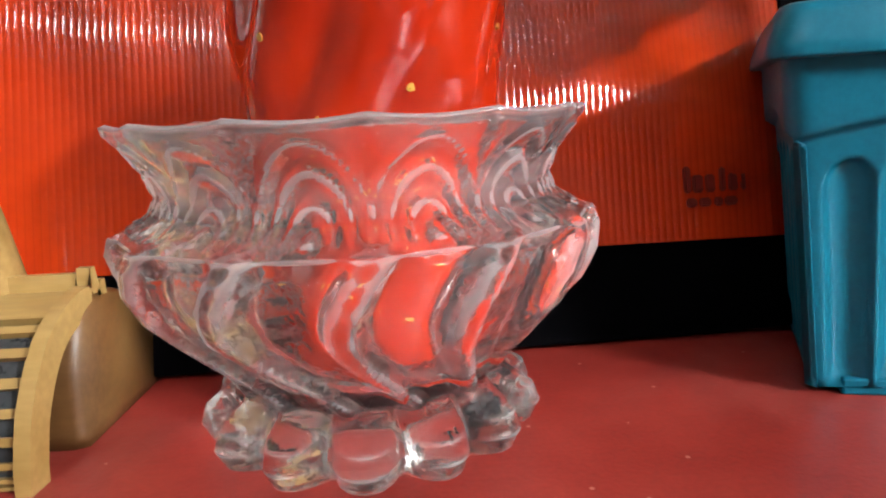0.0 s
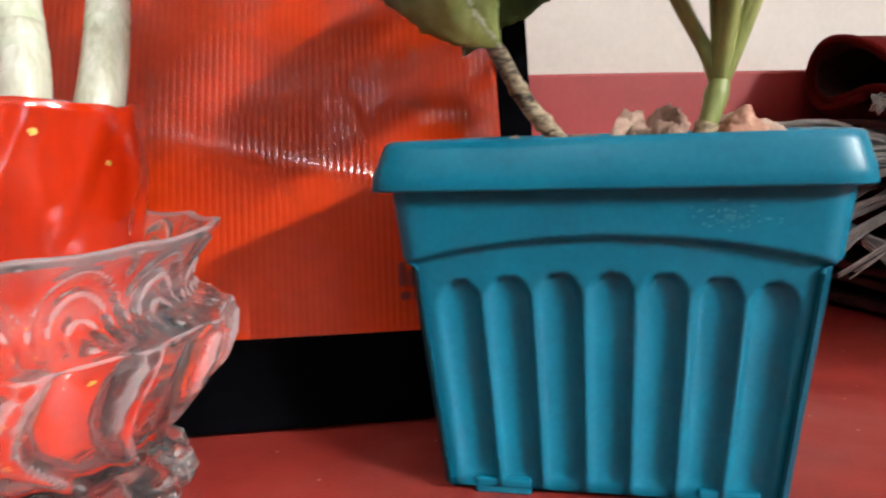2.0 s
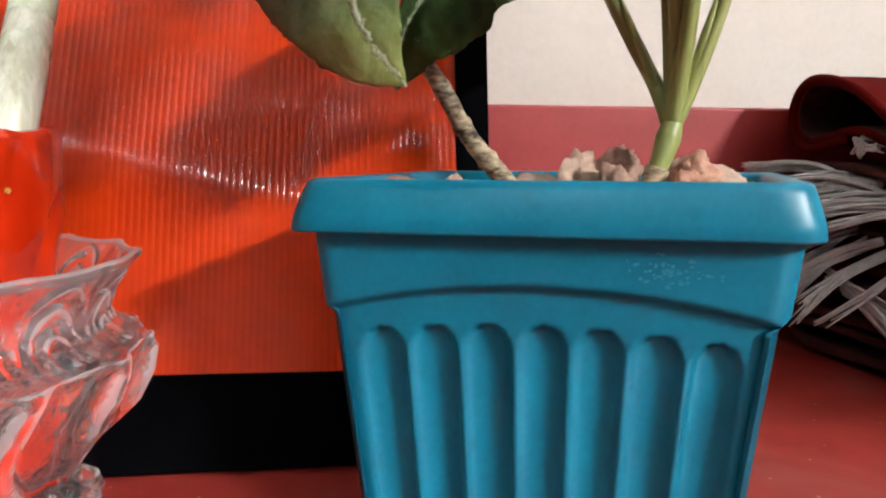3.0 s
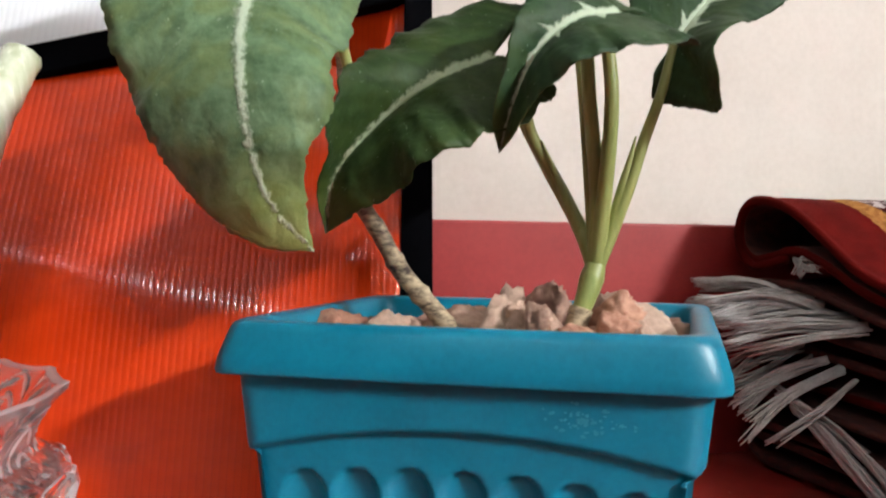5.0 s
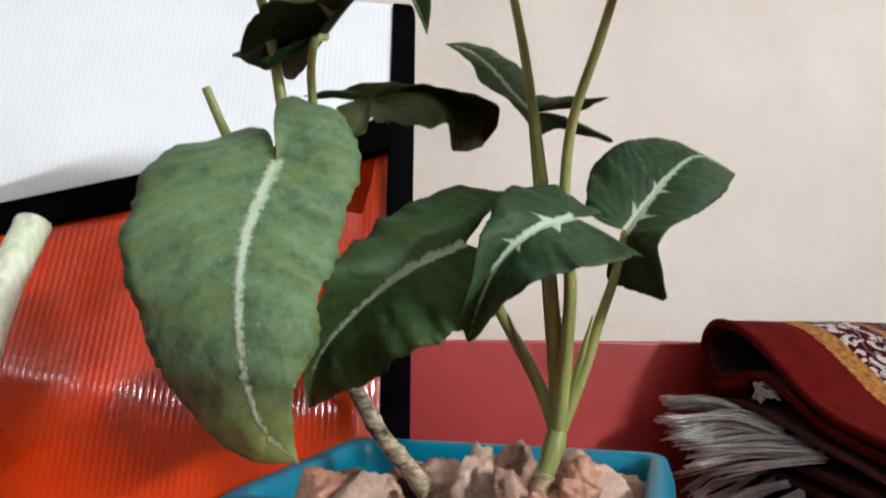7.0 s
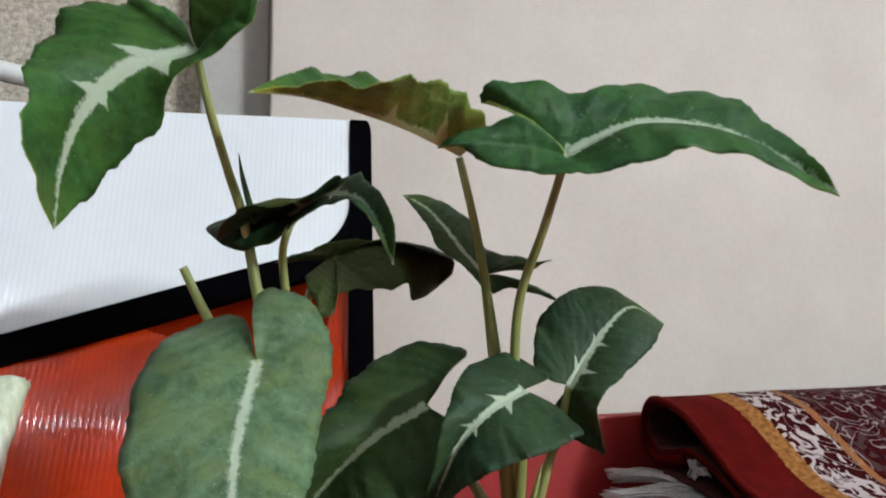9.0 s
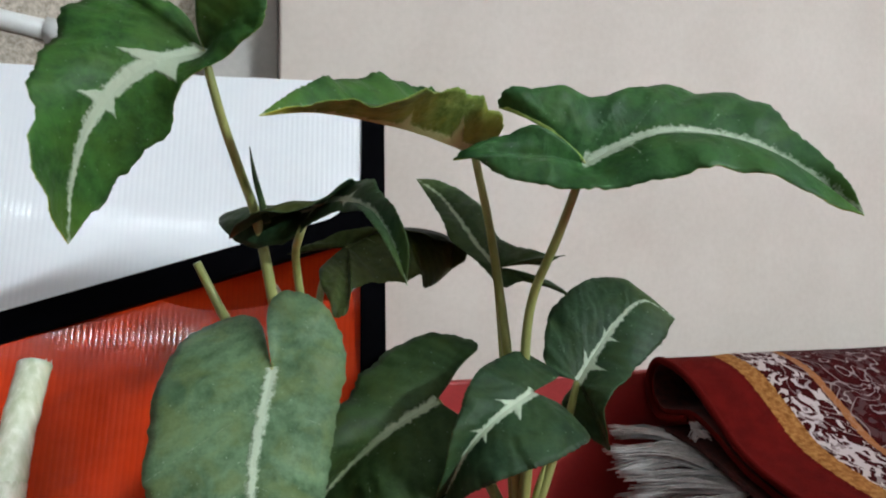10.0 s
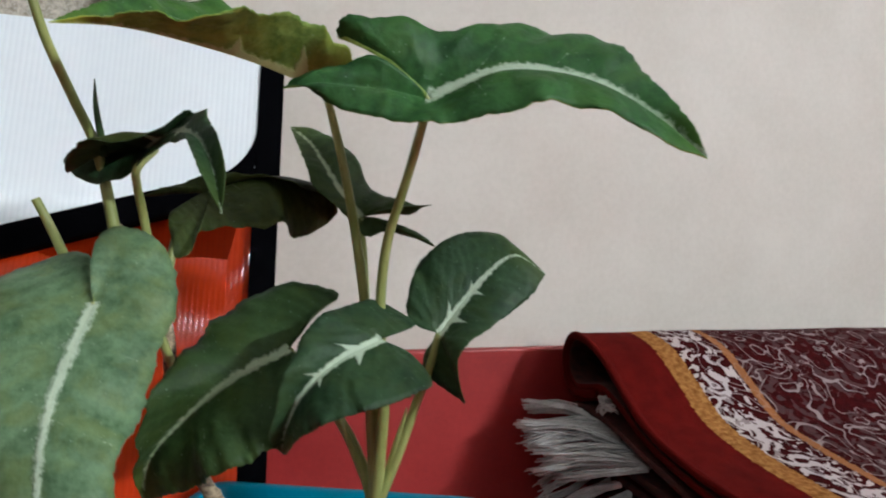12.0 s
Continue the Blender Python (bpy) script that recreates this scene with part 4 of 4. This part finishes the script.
    # upper leaf turned so that its underside shows
    leaf(p, (0.2933, 0.3035, 0.3488), (0.2093, 0.2377, 0.354), (0.499, -0.587, 0.638),
         [(0.04, 0.3, 0.021), (0.052, 0.56, 0.025), (0.044, 0.796, 0.02)],
         [(0.058, 0.925, 0.022), (0.122, 0.836, 0.044), (0.182, 0.73, 0.05), (0.232, 0.611, 0.054), (0.266, 0.494, 0.058), (0.284, 0.381, 0.07), (0.272, 0.277, 0.075), (0.235, 0.186, 0.081), (0.191, 0.111, 0.103), (0.133, 0.047, 0.116), (0.066, 0.008, 0.086)],
         [(0.013, 0.926, 0.036), (0.009, 0.849, 0.079), (-0.018, 0.779, 0.129), (-0.056, 0.715, 0.182), (-0.077, 0.631, 0.223), (-0.029, 0.512, 0.262), (0.016, 0.366, 0.262), (0.037, 0.215, 0.25), (0.043, 0.093, 0.238), (0.017, 0.006, 0.199), (-0.002, -0.027, 0.122)],
         M_LEAF_VIVID, M_UNDER, 15)
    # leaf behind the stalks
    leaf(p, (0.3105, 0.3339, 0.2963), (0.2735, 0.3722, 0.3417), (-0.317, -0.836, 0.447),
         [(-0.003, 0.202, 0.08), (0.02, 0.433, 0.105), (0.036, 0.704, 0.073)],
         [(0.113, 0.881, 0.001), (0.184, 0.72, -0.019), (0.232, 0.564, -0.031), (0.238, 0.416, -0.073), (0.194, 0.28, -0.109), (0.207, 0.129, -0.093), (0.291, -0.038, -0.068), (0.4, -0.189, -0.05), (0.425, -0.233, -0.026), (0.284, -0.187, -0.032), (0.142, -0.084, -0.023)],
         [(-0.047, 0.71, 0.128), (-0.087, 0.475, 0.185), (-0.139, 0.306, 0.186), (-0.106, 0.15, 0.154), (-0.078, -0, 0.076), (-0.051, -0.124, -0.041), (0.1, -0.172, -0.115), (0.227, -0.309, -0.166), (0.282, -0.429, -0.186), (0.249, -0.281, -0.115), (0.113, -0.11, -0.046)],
         M_LEAF_DARK, M_UNDER_SHADED, 16)
    return p


build_left_plant()
build_right_plant()


def seat(ob, base):
    """Set a thing's origin at its base; its parts stay where they are."""
    ob.location = base
    for c in ob.children:
        c.location = -Vector(base)
    return ob


for plant, foot in zip([o for o in scene.objects if o.name.startswith("arrowhead_plant")], ((0.274, 0.340, 0.118), (0.312, 0.320, 0.118))):
    seat(plant, foot)
seat(scene.objects["storage_case"], (0.0, 0.36, 0.002))


# ---- pressed glass bowl ----
BOWL = Vector((0.0465, 0.307, 0))
BOWL_TURN = math.radians(-81)
OUTER = [(0.0150, 0.008), (0.0140, 0.026), (0.0095, 0.0385), (0.0030, 0.0425), (0.0006, 0.0455), (0.0006, 0.0510), (0.003, 0.0575), (0.009, 0.0605), (0.015, 0.0585), (0.0195, 0.0515), (0.023, 0.0475), (0.030, 0.0515), (0.042, 0.0628), (0.054, 0.0742), (0.064, 0.0796), (0.0715, 0.0812), (0.0765, 0.0800), (0.0800, 0.0715), (0.0835, 0.0660), (0.0885, 0.0640), (0.0960, 0.0670), (0.1030, 0.0725), (0.1075, 0.0765), (0.1098, 0.0768)]
INNER = [(0.1105, 0.0750), (0.1085, 0.0722), (0.1000, 0.0655), (0.0900, 0.0598), (0.0800, 0.0600), (0.0700, 0.0645), (0.0600, 0.0635), (0.0480, 0.0560), (0.0380, 0.0480), (0.0310, 0.0400), (0.0280, 0.0300), (0.0272, 0.0120)]


def build_bowl():
    n = 288
    prof = []
    for k in range(len(OUTER) - 1):
        for i in range(5):
            f = i / 5
            prof.append((OUTER[k][0] + (OUTER[k + 1][0] - OUTER[k][0]) * f, OUTER[k][1] + (OUTER[k + 1][1] - OUTER[k][1]) * f, True))
    prof.append((*OUTER[-1], True))
    prof += [(z, r, False) for z, r in INNER]
    rings = []
    for k_ring, (z, r, outside) in enumerate(prof):
        ring = []
        for k in range(n):
            a = 2 * math.pi * k / n + 0.10
            rr, zz = r, z
            panel = ((a - BOWL_TURN) * 14 / (2 * math.pi)) % 1 - 0.5
            if outside:
                if z < 0.0225 and k_ring > 20:
                    # bead foot
                    bead = abs(math.sin((a - BOWL_TURN - 0.103) * 7))
                    rr = r * (1 - 0.24 * (1 - bead ** 0.6) * min(1, 1.3 - abs(z - 0.009) / 0.02))
                elif z < 0.079 and k_ring > 20:
                    # rounded ribs that sway down the body, with hollow windows between them
                    f = (z - 0.0225) / 0.0565
                    sway = 0.24 * (1 - f) ** 2.0 - 0.19 * math.sin(f * math.pi) ** 1.3
                    q = abs(math.sin((a - BOWL_TURN - sway) * 7))
                    rib = max(0.0, min(1.0, (0.74 - q) / 0.5))
                    rib = rib * rib * (3 - 2 * rib)
                    hollow = 0.0088 * min(1.0, 0.30 + f * 1.1) * min(1.0, (1.0 - f) / 0.13)
                    rr = r - hollow * (1 - rib) + 0.0014 * rib * math.sin(f * math.pi)
                elif z >= 0.079:
                    g = max(0.0, min(1.0, (z - 0.079) / 0.03))
                    rr = r * (1 + 0.035 * g * (2 * abs(panel)) ** 3 - 0.02 * g)
                    d = math.sqrt((panel * 2.1) ** 2 + ((z - 0.0775) / 0.025) ** 2)
                    if d < 1.15 and z < 0.106:
                        rr += 0.0017 * math.sin(d * 19)
            else:
                g = max(0.0, min(1.0, (z - 0.09) / 0.02))
                rr = r * (1 + 0.035 * g * (2 * abs(panel)) ** 3 - 0.02 * g)
            g = max(0.0, (z - 0.095) / 0.015)
            zz += g * 0.0012 * (2 * abs(panel)) ** 2 - (0.0008 * g)
            ring.append(Vector((rr * math.cos(a), rr * math.sin(a), zz)))
        rings.append(ring)
    v, f = lofted(rings, True, True)
    ob = new("glass_bowl", mesh_of("glass_bowl", v, f, M_GLASS))
    ob.location = BOWL
    ob.visible_shadow = False
    tagged(ob, "clear pressed glass bowl with swirled sides and a beaded foot", "bowl")
    return ob


build_bowl()


# ---- foil-wrapped pot with cut canes ----
def foil_radius(z, a):
    f = (z - 0.028) / 0.128
    return 0.0315 + 0.0125 * f ** 0.8 + 0.0012 * math.sin(3 * a + 5 * f) * f + 0.0009 * math.sin(7 * a - 9 * f) + 0.0008 * math.sin(4 * a + 16 * f) + 0.0028 * abs(math.sin(4.5 * a - 4.6 * f + 0.8 * math.sin(5 * f))) ** 0.6 * min(1, 0.3 + f)


FOIL = Vector((0.0545, 0.3085, 0))


def build_foil_pot():
    pot = thing("wrapped_pot", None, "pot wrapped in glossy red foil with gold dots", "pot")
    n, rings = 96, []
    for z in np.linspace(0.028, 0.155, 40):
        rings.append([Vector((foil_radius(z, a) * math.cos(a), foil_radius(z, a) * math.sin(a), z + (0.0012 * math.sin(5 * a) + 0.0006 * math.sin(11 * a)) * max(0, (z - 0.14) / 0.015))) + FOIL for a in np.linspace(0, 2 * math.pi, n, endpoint=False)])
    for z, inset in ((0.1552, 0.0008), (0.150, 0.0012), (0.138, 0.0016)):
        rings.append([Vector(((foil_radius(z, a) - inset) * math.cos(a), (foil_radius(z, a) - inset) * math.sin(a), z + (0.0012 * math.sin(5 * a) if z > 0.149 else 0))) + FOIL for a in np.linspace(0, 2 * math.pi, n, endpoint=False)])
    v, f = lofted(rings, True, True)
    part("wrapper", mesh_of("wrapper", v, f, M_FOIL), None, pot, "glossy red foil wrapper")
    # printed gold dots
    rng = random.Random(8)
    spots = [(-1.95, 0.148), (-2.28, 0.133), (-1.9, 0.109), (-1.25, 0.117), (-0.9, 0.146), (-1.62, 0.088), (-2.3, 0.098), (-1.1, 0.082), (-1.75, 0.06), (-0.5, 0.105), (-0.35, 0.135), (-0.7, 0.065), (-2.7, 0.12), (-2.6, 0.07), (-1.35, 0.05)]
    for a, z in spots:
        r = foil_radius(z, a) + 0.0003
        c = FOIL + Vector((r * math.cos(a), r * math.sin(a), z))
        tx, tz, no = Vector((-math.sin(a), math.cos(a), 0)), Vector((0, 0, 1)), Vector((math.cos(a), math.sin(a), 0))
        size = rng.uniform(0.0010, 0.0016)
        pts = [c + (tx * math.cos(b) + tz * math.sin(b)) * size * rng.uniform(0.8, 1.15) for b in np.linspace(0, 2 * math.pi, 9, endpoint=False)]
        rear = [p - no * 0.0005 for p in pts]
        faces = [tuple(range(9))] + [((k + 1) % 9, k, k + 9, (k + 1) % 9 + 9) for k in range(9)]
        part("gold_dot", mesh_of("gold_dot", pts + rear, faces, M_GOLD, False), None, pot)
    seat(pot, FOIL + Vector((0, 0, 0.028)))


build_foil_pot()


def build_cane(points, radius, label):
    """A thick pale cane with leaf scars, cut across at the top."""
    n = 36
    way = spline(points, n)
    rad = [radius * (1 + 0.06 * math.cos(i * 0.8) ** 8 + 0.04 * noise.noise(Vector((i * 0.3, radius * 900, 0)))) for i in range(n)]
    c = thing("cane", None, label, "plant cane", "canes in the wrapped pot")
    part("stalk", tube("stalk", way, rad, M_CANE, 16), None, c)
    d = (way[-1] - way[-2]).normalized()
    # frayed pith at the cut
    bm = bmesh.new()
    rng = random.Random(int(radius * 1e6))
    for i in range(26):
        a, q = rng.uniform(0, 6.28), radius * math.sqrt(rng.random()) * 0.92
        x = d.cross(Vector((0, 1, 0))).normalized()
        y = d.cross(x)
        p = way[-1] + (x * math.cos(a) + y * math.sin(a)) * q
        w = radius * 0.16
        tipp = p + d * rng.uniform(0.0005, 0.0035)
        ring = [bm.verts.new(p - d * 0.002 + (x * math.cos(b) + y * math.sin(b)) * w) for b in (0, 2.1, 4.2)]
        t = bm.verts.new(tipp)
        for k in range(3):
            bm.faces.new((ring[k], ring[(k + 1) % 3], t))
    part("cut_end", bm, M_CUT, c, "frayed pale cut end")
    # loose papery sheath round the lower part
    low = [p for p in way[:20]]
    part("sheath", tube("sheath", low, [radius * (1.13 - 0.006 * i) for i in range(20)], M_SHEATH, 14), None, c, "dry papery sheath")
    return seat(c, way[0])


build_cane([(0.083, 0.309, 0.139), (0.086, 0.320, 0.170), (0.082, 0.345, 0.21), (0.080, 0.371, 0.243)], 0.0078, "thick pale green cane with a frayed white cut end")
build_cane([(0.060, 0.305, 0.139), (0.062, 0.310, 0.165), (0.056, 0.322, 0.195), (0.050, 0.330, 0.222)], 0.0080, "thick pale green cane with a cut end")
build_cane([(0.034, 0.303, 0.139), (0.033, 0.305, 0.165), (0.024, 0.308, 0.195), (0.012, 0.315, 0.225)], 0.0082, "thick pale green cane, yellowed at the cut end")


# ---- small slatted wooden ornament ----
def build_ornament():
    o = thing("wooden_ornament", None, "small pale wooden ornament with a curved slatted front", "ornament")
    # rounded rear block
    sect = spline([(0.293, 0.0, 0), (0.2955, 0.030, 0), (0.304, 0.052, 0), (0.322, 0.058, 0), (0.345, 0.050, 0), (0.360, 0.022, 0), (0.362, 0.0, 0)], 30)
    rings = [[Vector((x, p.x + s, p.y * 0.86)) for p in sect] for x, s in ((-0.170, 0), (-0.066, 0), (-0.058, 0))]
    rings.append([Vector((-0.0535, 0.326 + (p.x - 0.326) * 0.93, p.y * 0.82)) for p in sect])
    v, f = lofted(rings)
    part("block", mesh_of("block", v, f, M_WOOD_SHADED), None, o, "brown varnished wooden block with its shadow put into the colour")
    arc = spline([(0, 0.326, 0.0520), (0, 0.306, 0.0512), (0, 0.287, 0.043), (0, 0.273, 0.026), (0, 0.2665, 0.009), (0, 0.2650, 0.0)], 34)

    def band(name, x0, x1, out, thick, pts, material, label=""):
        rings = []
        for i, p in enumerate(pts):
            d = (pts[min(i + 1, len(pts) - 1)] - pts[max(i - 1, 0)]).normalized()
            nrm = Vector((0, d.z, -d.y))
            nrm = -nrm if nrm.y > 0 or (abs(nrm.y) < 0.2 and nrm.z < 0) else nrm
            a, b = p + nrm * out, p + nrm * (out - thick)
            rings.append([Vector((x0, a.y, max(0, a.z))), Vector((x1, a.y, max(0, a.z))), Vector((x1, b.y, max(0, b.z))), Vector((x0, b.y, max(0, b.z)))])
        v, f = lofted(rings)
        me = mesh_of(name, v, f, material, False)
        return part(name, me, None, o, label)

    band("rail", -0.0605, -0.0552, 0.002, 0.010, arc, M_BAMBOO, "pale curved wooden rail")
    band("rail", -0.1480, -0.1400, 0.002, 0.010, arc, M_BAMBOO)
    band("top_board", -0.1400, -0.0605, 0.0, 0.006, arc[:11], M_BAMBOO, "pale flat top board")
    band("lining", -0.1400, -0.0605, -0.003, 0.004, arc[10:], M_SLOT, "dark lining behind the slats")
    for k in range(8):
        i = 11 + k * 3 - (k == 7)
        band("slat", -0.1400, -0.0605, -0.0005, 0.004, spline([arc[i], arc[i].lerp(arc[i + 1], 0.5), arc[i + 1]], 3), M_BAMBOO)
    part("post", tube("post", spline([(-0.100, 0.322, 0.046), (-0.103, 0.322, 0.08), (-0.108, 0.322, 0.12)], 10), lerp_radii([0.017, 0.014, 0.010], 10), M_BAMBOO, 20), None, o, "pale turned wooden post")
    seat(o, (-0.10, 0.31, 0))


build_ornament()


# ---- folded rug ----
def rug_left(y):
    """Where the rug's side edge stands, by the distance from the wall."""
    return 0.507 + max(0.0, 0.545 - y) * 0.27


def sheet(name, path, inset, x_far, thick, mats, n=64, cols=70, ripple=0.0015, seed=0):
    """One fold of the rug: a profile of (y, z) carried along the wall to the right."""
    pts = spline([(y, z, 0) for y, z in path], n)
    run = [0.0]
    for a, b in zip(pts, pts[1:]):
        run.append(run[-1] + (b - a).length)
    tops, lows, uvs = [], [], []
    for i, p in enumerate(pts):
        d = (pts[min(i + 1, n - 1)] - pts[max(i - 1, 0)]).normalized()
        nrm = Vector((-d.y, d.x))
        x0 = rug_left(p.x) + inset
        for j in range(cols + 1):
            f = (j / cols) ** 1.6
            s = f * (x_far - x0)
            w = ripple * (noise.noise(Vector((s * 9, p.x * 14, seed))) + 0.5 * noise.noise(Vector((s * 30, p.x * 40, seed + 5))))
            q = Vector((p.x, p.y)) + nrm * w
            base = Vector((x0, q.x, q.y)) + ALONG * s
            tops.append(base)
            lows.append(base - Vector((0, nrm.x, nrm.y)) * thick)
            uvs.append((s, run[i]))
    m, k = cols + 1, n * (cols + 1)
    faces, fm = [], []
    for i in range(n - 1):
        for j in range(cols):
            a = i * m + j
            faces.append((a, a + 1, a + m + 1, a + m))
            fm.append(0)
            faces.append((k + a, k + a + m, k + a + m + 1, k + a + 1))
            fm.append(1)
        a = i * m
        faces.append((a, a + m, k + a + m, k + a))
        fm.append(0)
    for i in (0, n - 1):
        for j in range(cols):
            a = i * m + j
            faces.append((a, a + 1, k + a + 1, k + a))
            fm.append(0)
    edge = [tops[i * m] for i in range(n)]
    return mesh_of(name, tops + lows, faces, mats, True, fm, uvs + uvs), edge, tops


def build_rug():
    rug = thing("folded_rug", None, "folded red patterned rug with gold stripe and pale fringe", "rug")
    mats, back = [M_RUG, M_RUG_BACK], [M_RUG_BACK, M_RUG_BACK]
    upper = [(0.28, 0.112), (0.36, 0.126), (0.42, 0.136), (0.462, 0.150), (0.492, 0.173), (0.52, 0.193), (0.547, 0.201), (0.567, 0.197), (0.577, 0.180), (0.572, 0.162), (0.555, 0.153), (0.535, 0.156), (0.515, 0.160), (0.495, 0.152), (0.465, 0.134), (0.42, 0.121), (0.36, 0.112), (0.28, 0.100)]
    me, edge, _ = sheet("fold", upper, 0.0, 1.55, 0.006, mats, 90, 80)
    part("fold", me, None, rug, "red border with a gold stripe and ivory on maroon pattern")
    part("binding", tube("binding", [p + Vector((-0.001, 0, -0.002)) for p in edge[:62]], 0.0034, M_RUG, 8), None, rug, "red bound side edge")
    folds = [
        ([(0.28, 0.091), (0.38, 0.104), (0.46, 0.124), (0.51, 0.139), (0.55, 0.141), (0.572, 0.132), (0.570, 0.116), (0.54, 0.110), (0.48, 0.102), (0.38, 0.089), (0.28, 0.082)], 0.004),
        ([(0.28, 0.074), (0.38, 0.080), (0.48, 0.092), (0.54, 0.099), (0.570, 0.092), (0.570, 0.076), (0.54, 0.069), (0.46, 0.064), (0.28, 0.058)], 0.012),
        ([(0.28, 0.050), (0.44, 0.055), (0.55, 0.060), (0.572, 0.050), (0.565, 0.037), (0.52, 0.033), (0.28, 0.030)], 0.0),
        ([(0.28, 0.022), (0.44, 0.025), (0.55, 0.028), (0.574, 0.017), (0.555, 0.0065), (0.50, 0.0065), (0.28, 0.0065)], 0.006),
    ]
    for i, (path, inset) in enumerate(folds):
        me, edge, _ = sheet("fold", path, inset, 1.5, 0.006, back if i != 1 else [M_RUG, M_RUG_BACK], 60, 40, 0.001, i + 2)
        part("fold", me, None, rug, "dark red woven backing" if i == 0 else "")
        part("binding", tube("binding", [p + Vector((-0.001, 0, -0.002)) for p in edge[:30]], 0.003, M_RUG_BACK, 8), None, rug)

    def fringe(count, roots, tips, droop, seed, radius=0.0007):
        rng = random.Random(seed)
        verts, faces = [], []
        for i in range(count // 8):
            # one loose tassel of strands
            f = rng.random()
            root = Vector(roots[0]).lerp(Vector(roots[1]), f) + Vector((rng.uniform(-0.003, 0.005), rng.uniform(-0.004, 0.004), rng.uniform(-0.005, 0.004)))
            g = min(1, max(0, f + rng.gauss(0, 0.13)))
            end = Vector(tips[0]).lerp(Vector(tips[1]), g) + Vector((rng.uniform(-0.006, 0.012), rng.gauss(0, 0.005), rng.gauss(0, 0.003)))
            bend = Vector((rng.gauss(0, 0.002), rng.gauss(0, 0.004), droop + rng.gauss(0, 0.003)))
            for k in range(9):
                a = root + Vector((rng.gauss(0, 0.0006), rng.gauss(0, 0.0012), rng.gauss(0, 0.001)))
                b = end + Vector((rng.gauss(0, 0.003), rng.gauss(0, 0.0026), rng.gauss(0, 0.0016)))
                mid = a.lerp(b, 0.5) + bend + Vector((rng.gauss(0, 0.0006), rng.gauss(0, 0.0009), rng.gauss(0, 0.0008)))
                pts = spline([a, mid, b], 9)
                v, fc = tube_data(pts, lerp_radii([radius * 1.25, radius * 1.25, radius * 0.7], 9), 5, len(verts))
                verts += v
                faces += fc
        part("fringe", mesh_of("fringe", verts, faces, M_FRINGE), None, rug, "long pale cotton fringe")["kind"] = "stuff"

    fringe(260, ((0.520, 0.545, 0.140), (0.537, 0.470, 0.112)), ((0.458, 0.556, 0.137), (0.466, 0.505, 0.098)), 0.004, 1)
    fringe(110, ((0.516, 0.535, 0.098), (0.530, 0.480, 0.085)), ((0.462, 0.545, 0.085), (0.474, 0.490, 0.040)), 0.004, 2)
    fringe(70, ((0.500, 0.520, 0.066), (0.508, 0.495, 0.055)), ((0.545, 0.420, 0.012), (0.530, 0.440, 0.005)), 0.004, 3)
    # frayed white tuft in the hollow of the fold
    fringe(24, ((0.514, 0.512, 0.158), (0.516, 0.503, 0.154)), ((0.509, 0.512, 0.152), (0.511, 0.502, 0.149)), 0.001, 4, 0.0005)
    seat(rug, (0.9, 0.45, 0))


build_rug()


# ---- pipe on the stone wall ----
def build_pipe():
    p = thing("wall_pipe", None, "white plastic pipe fixed along the stone clad wall", "pipe")
    a, b = CORNER + ALONG * -0.75 + BACK * 0.060, CORNER + ALONG * -0.165 + BACK * 0.060
    part("tube", tube("tube", spline([(a.x, a.y, 0.56), ((a.x + b.x) / 2, (a.y + b.y) / 2, 0.512), (b.x, b.y, 0.462)], 14), 0.008, M_PIPE, 14), None, p)
    end = Vector((b.x, b.y, 0.462))
    d = Vector((b.x - a.x, b.y - a.y, -0.098)).normalized()
    part("end_cap", tube("end_cap", [end - d * 0.012, end + d * 0.010], 0.0105, M_PIPE, 14), None, p)
    c = a.lerp(b, 0.35)
    part("clip", block(0.012, 0.03, 0.022, (c.x, c.y + 0.012, 0.525), 0.002), M_PIPE, p)
    seat(p, (a.x, a.y, 0.5))


build_pipe()
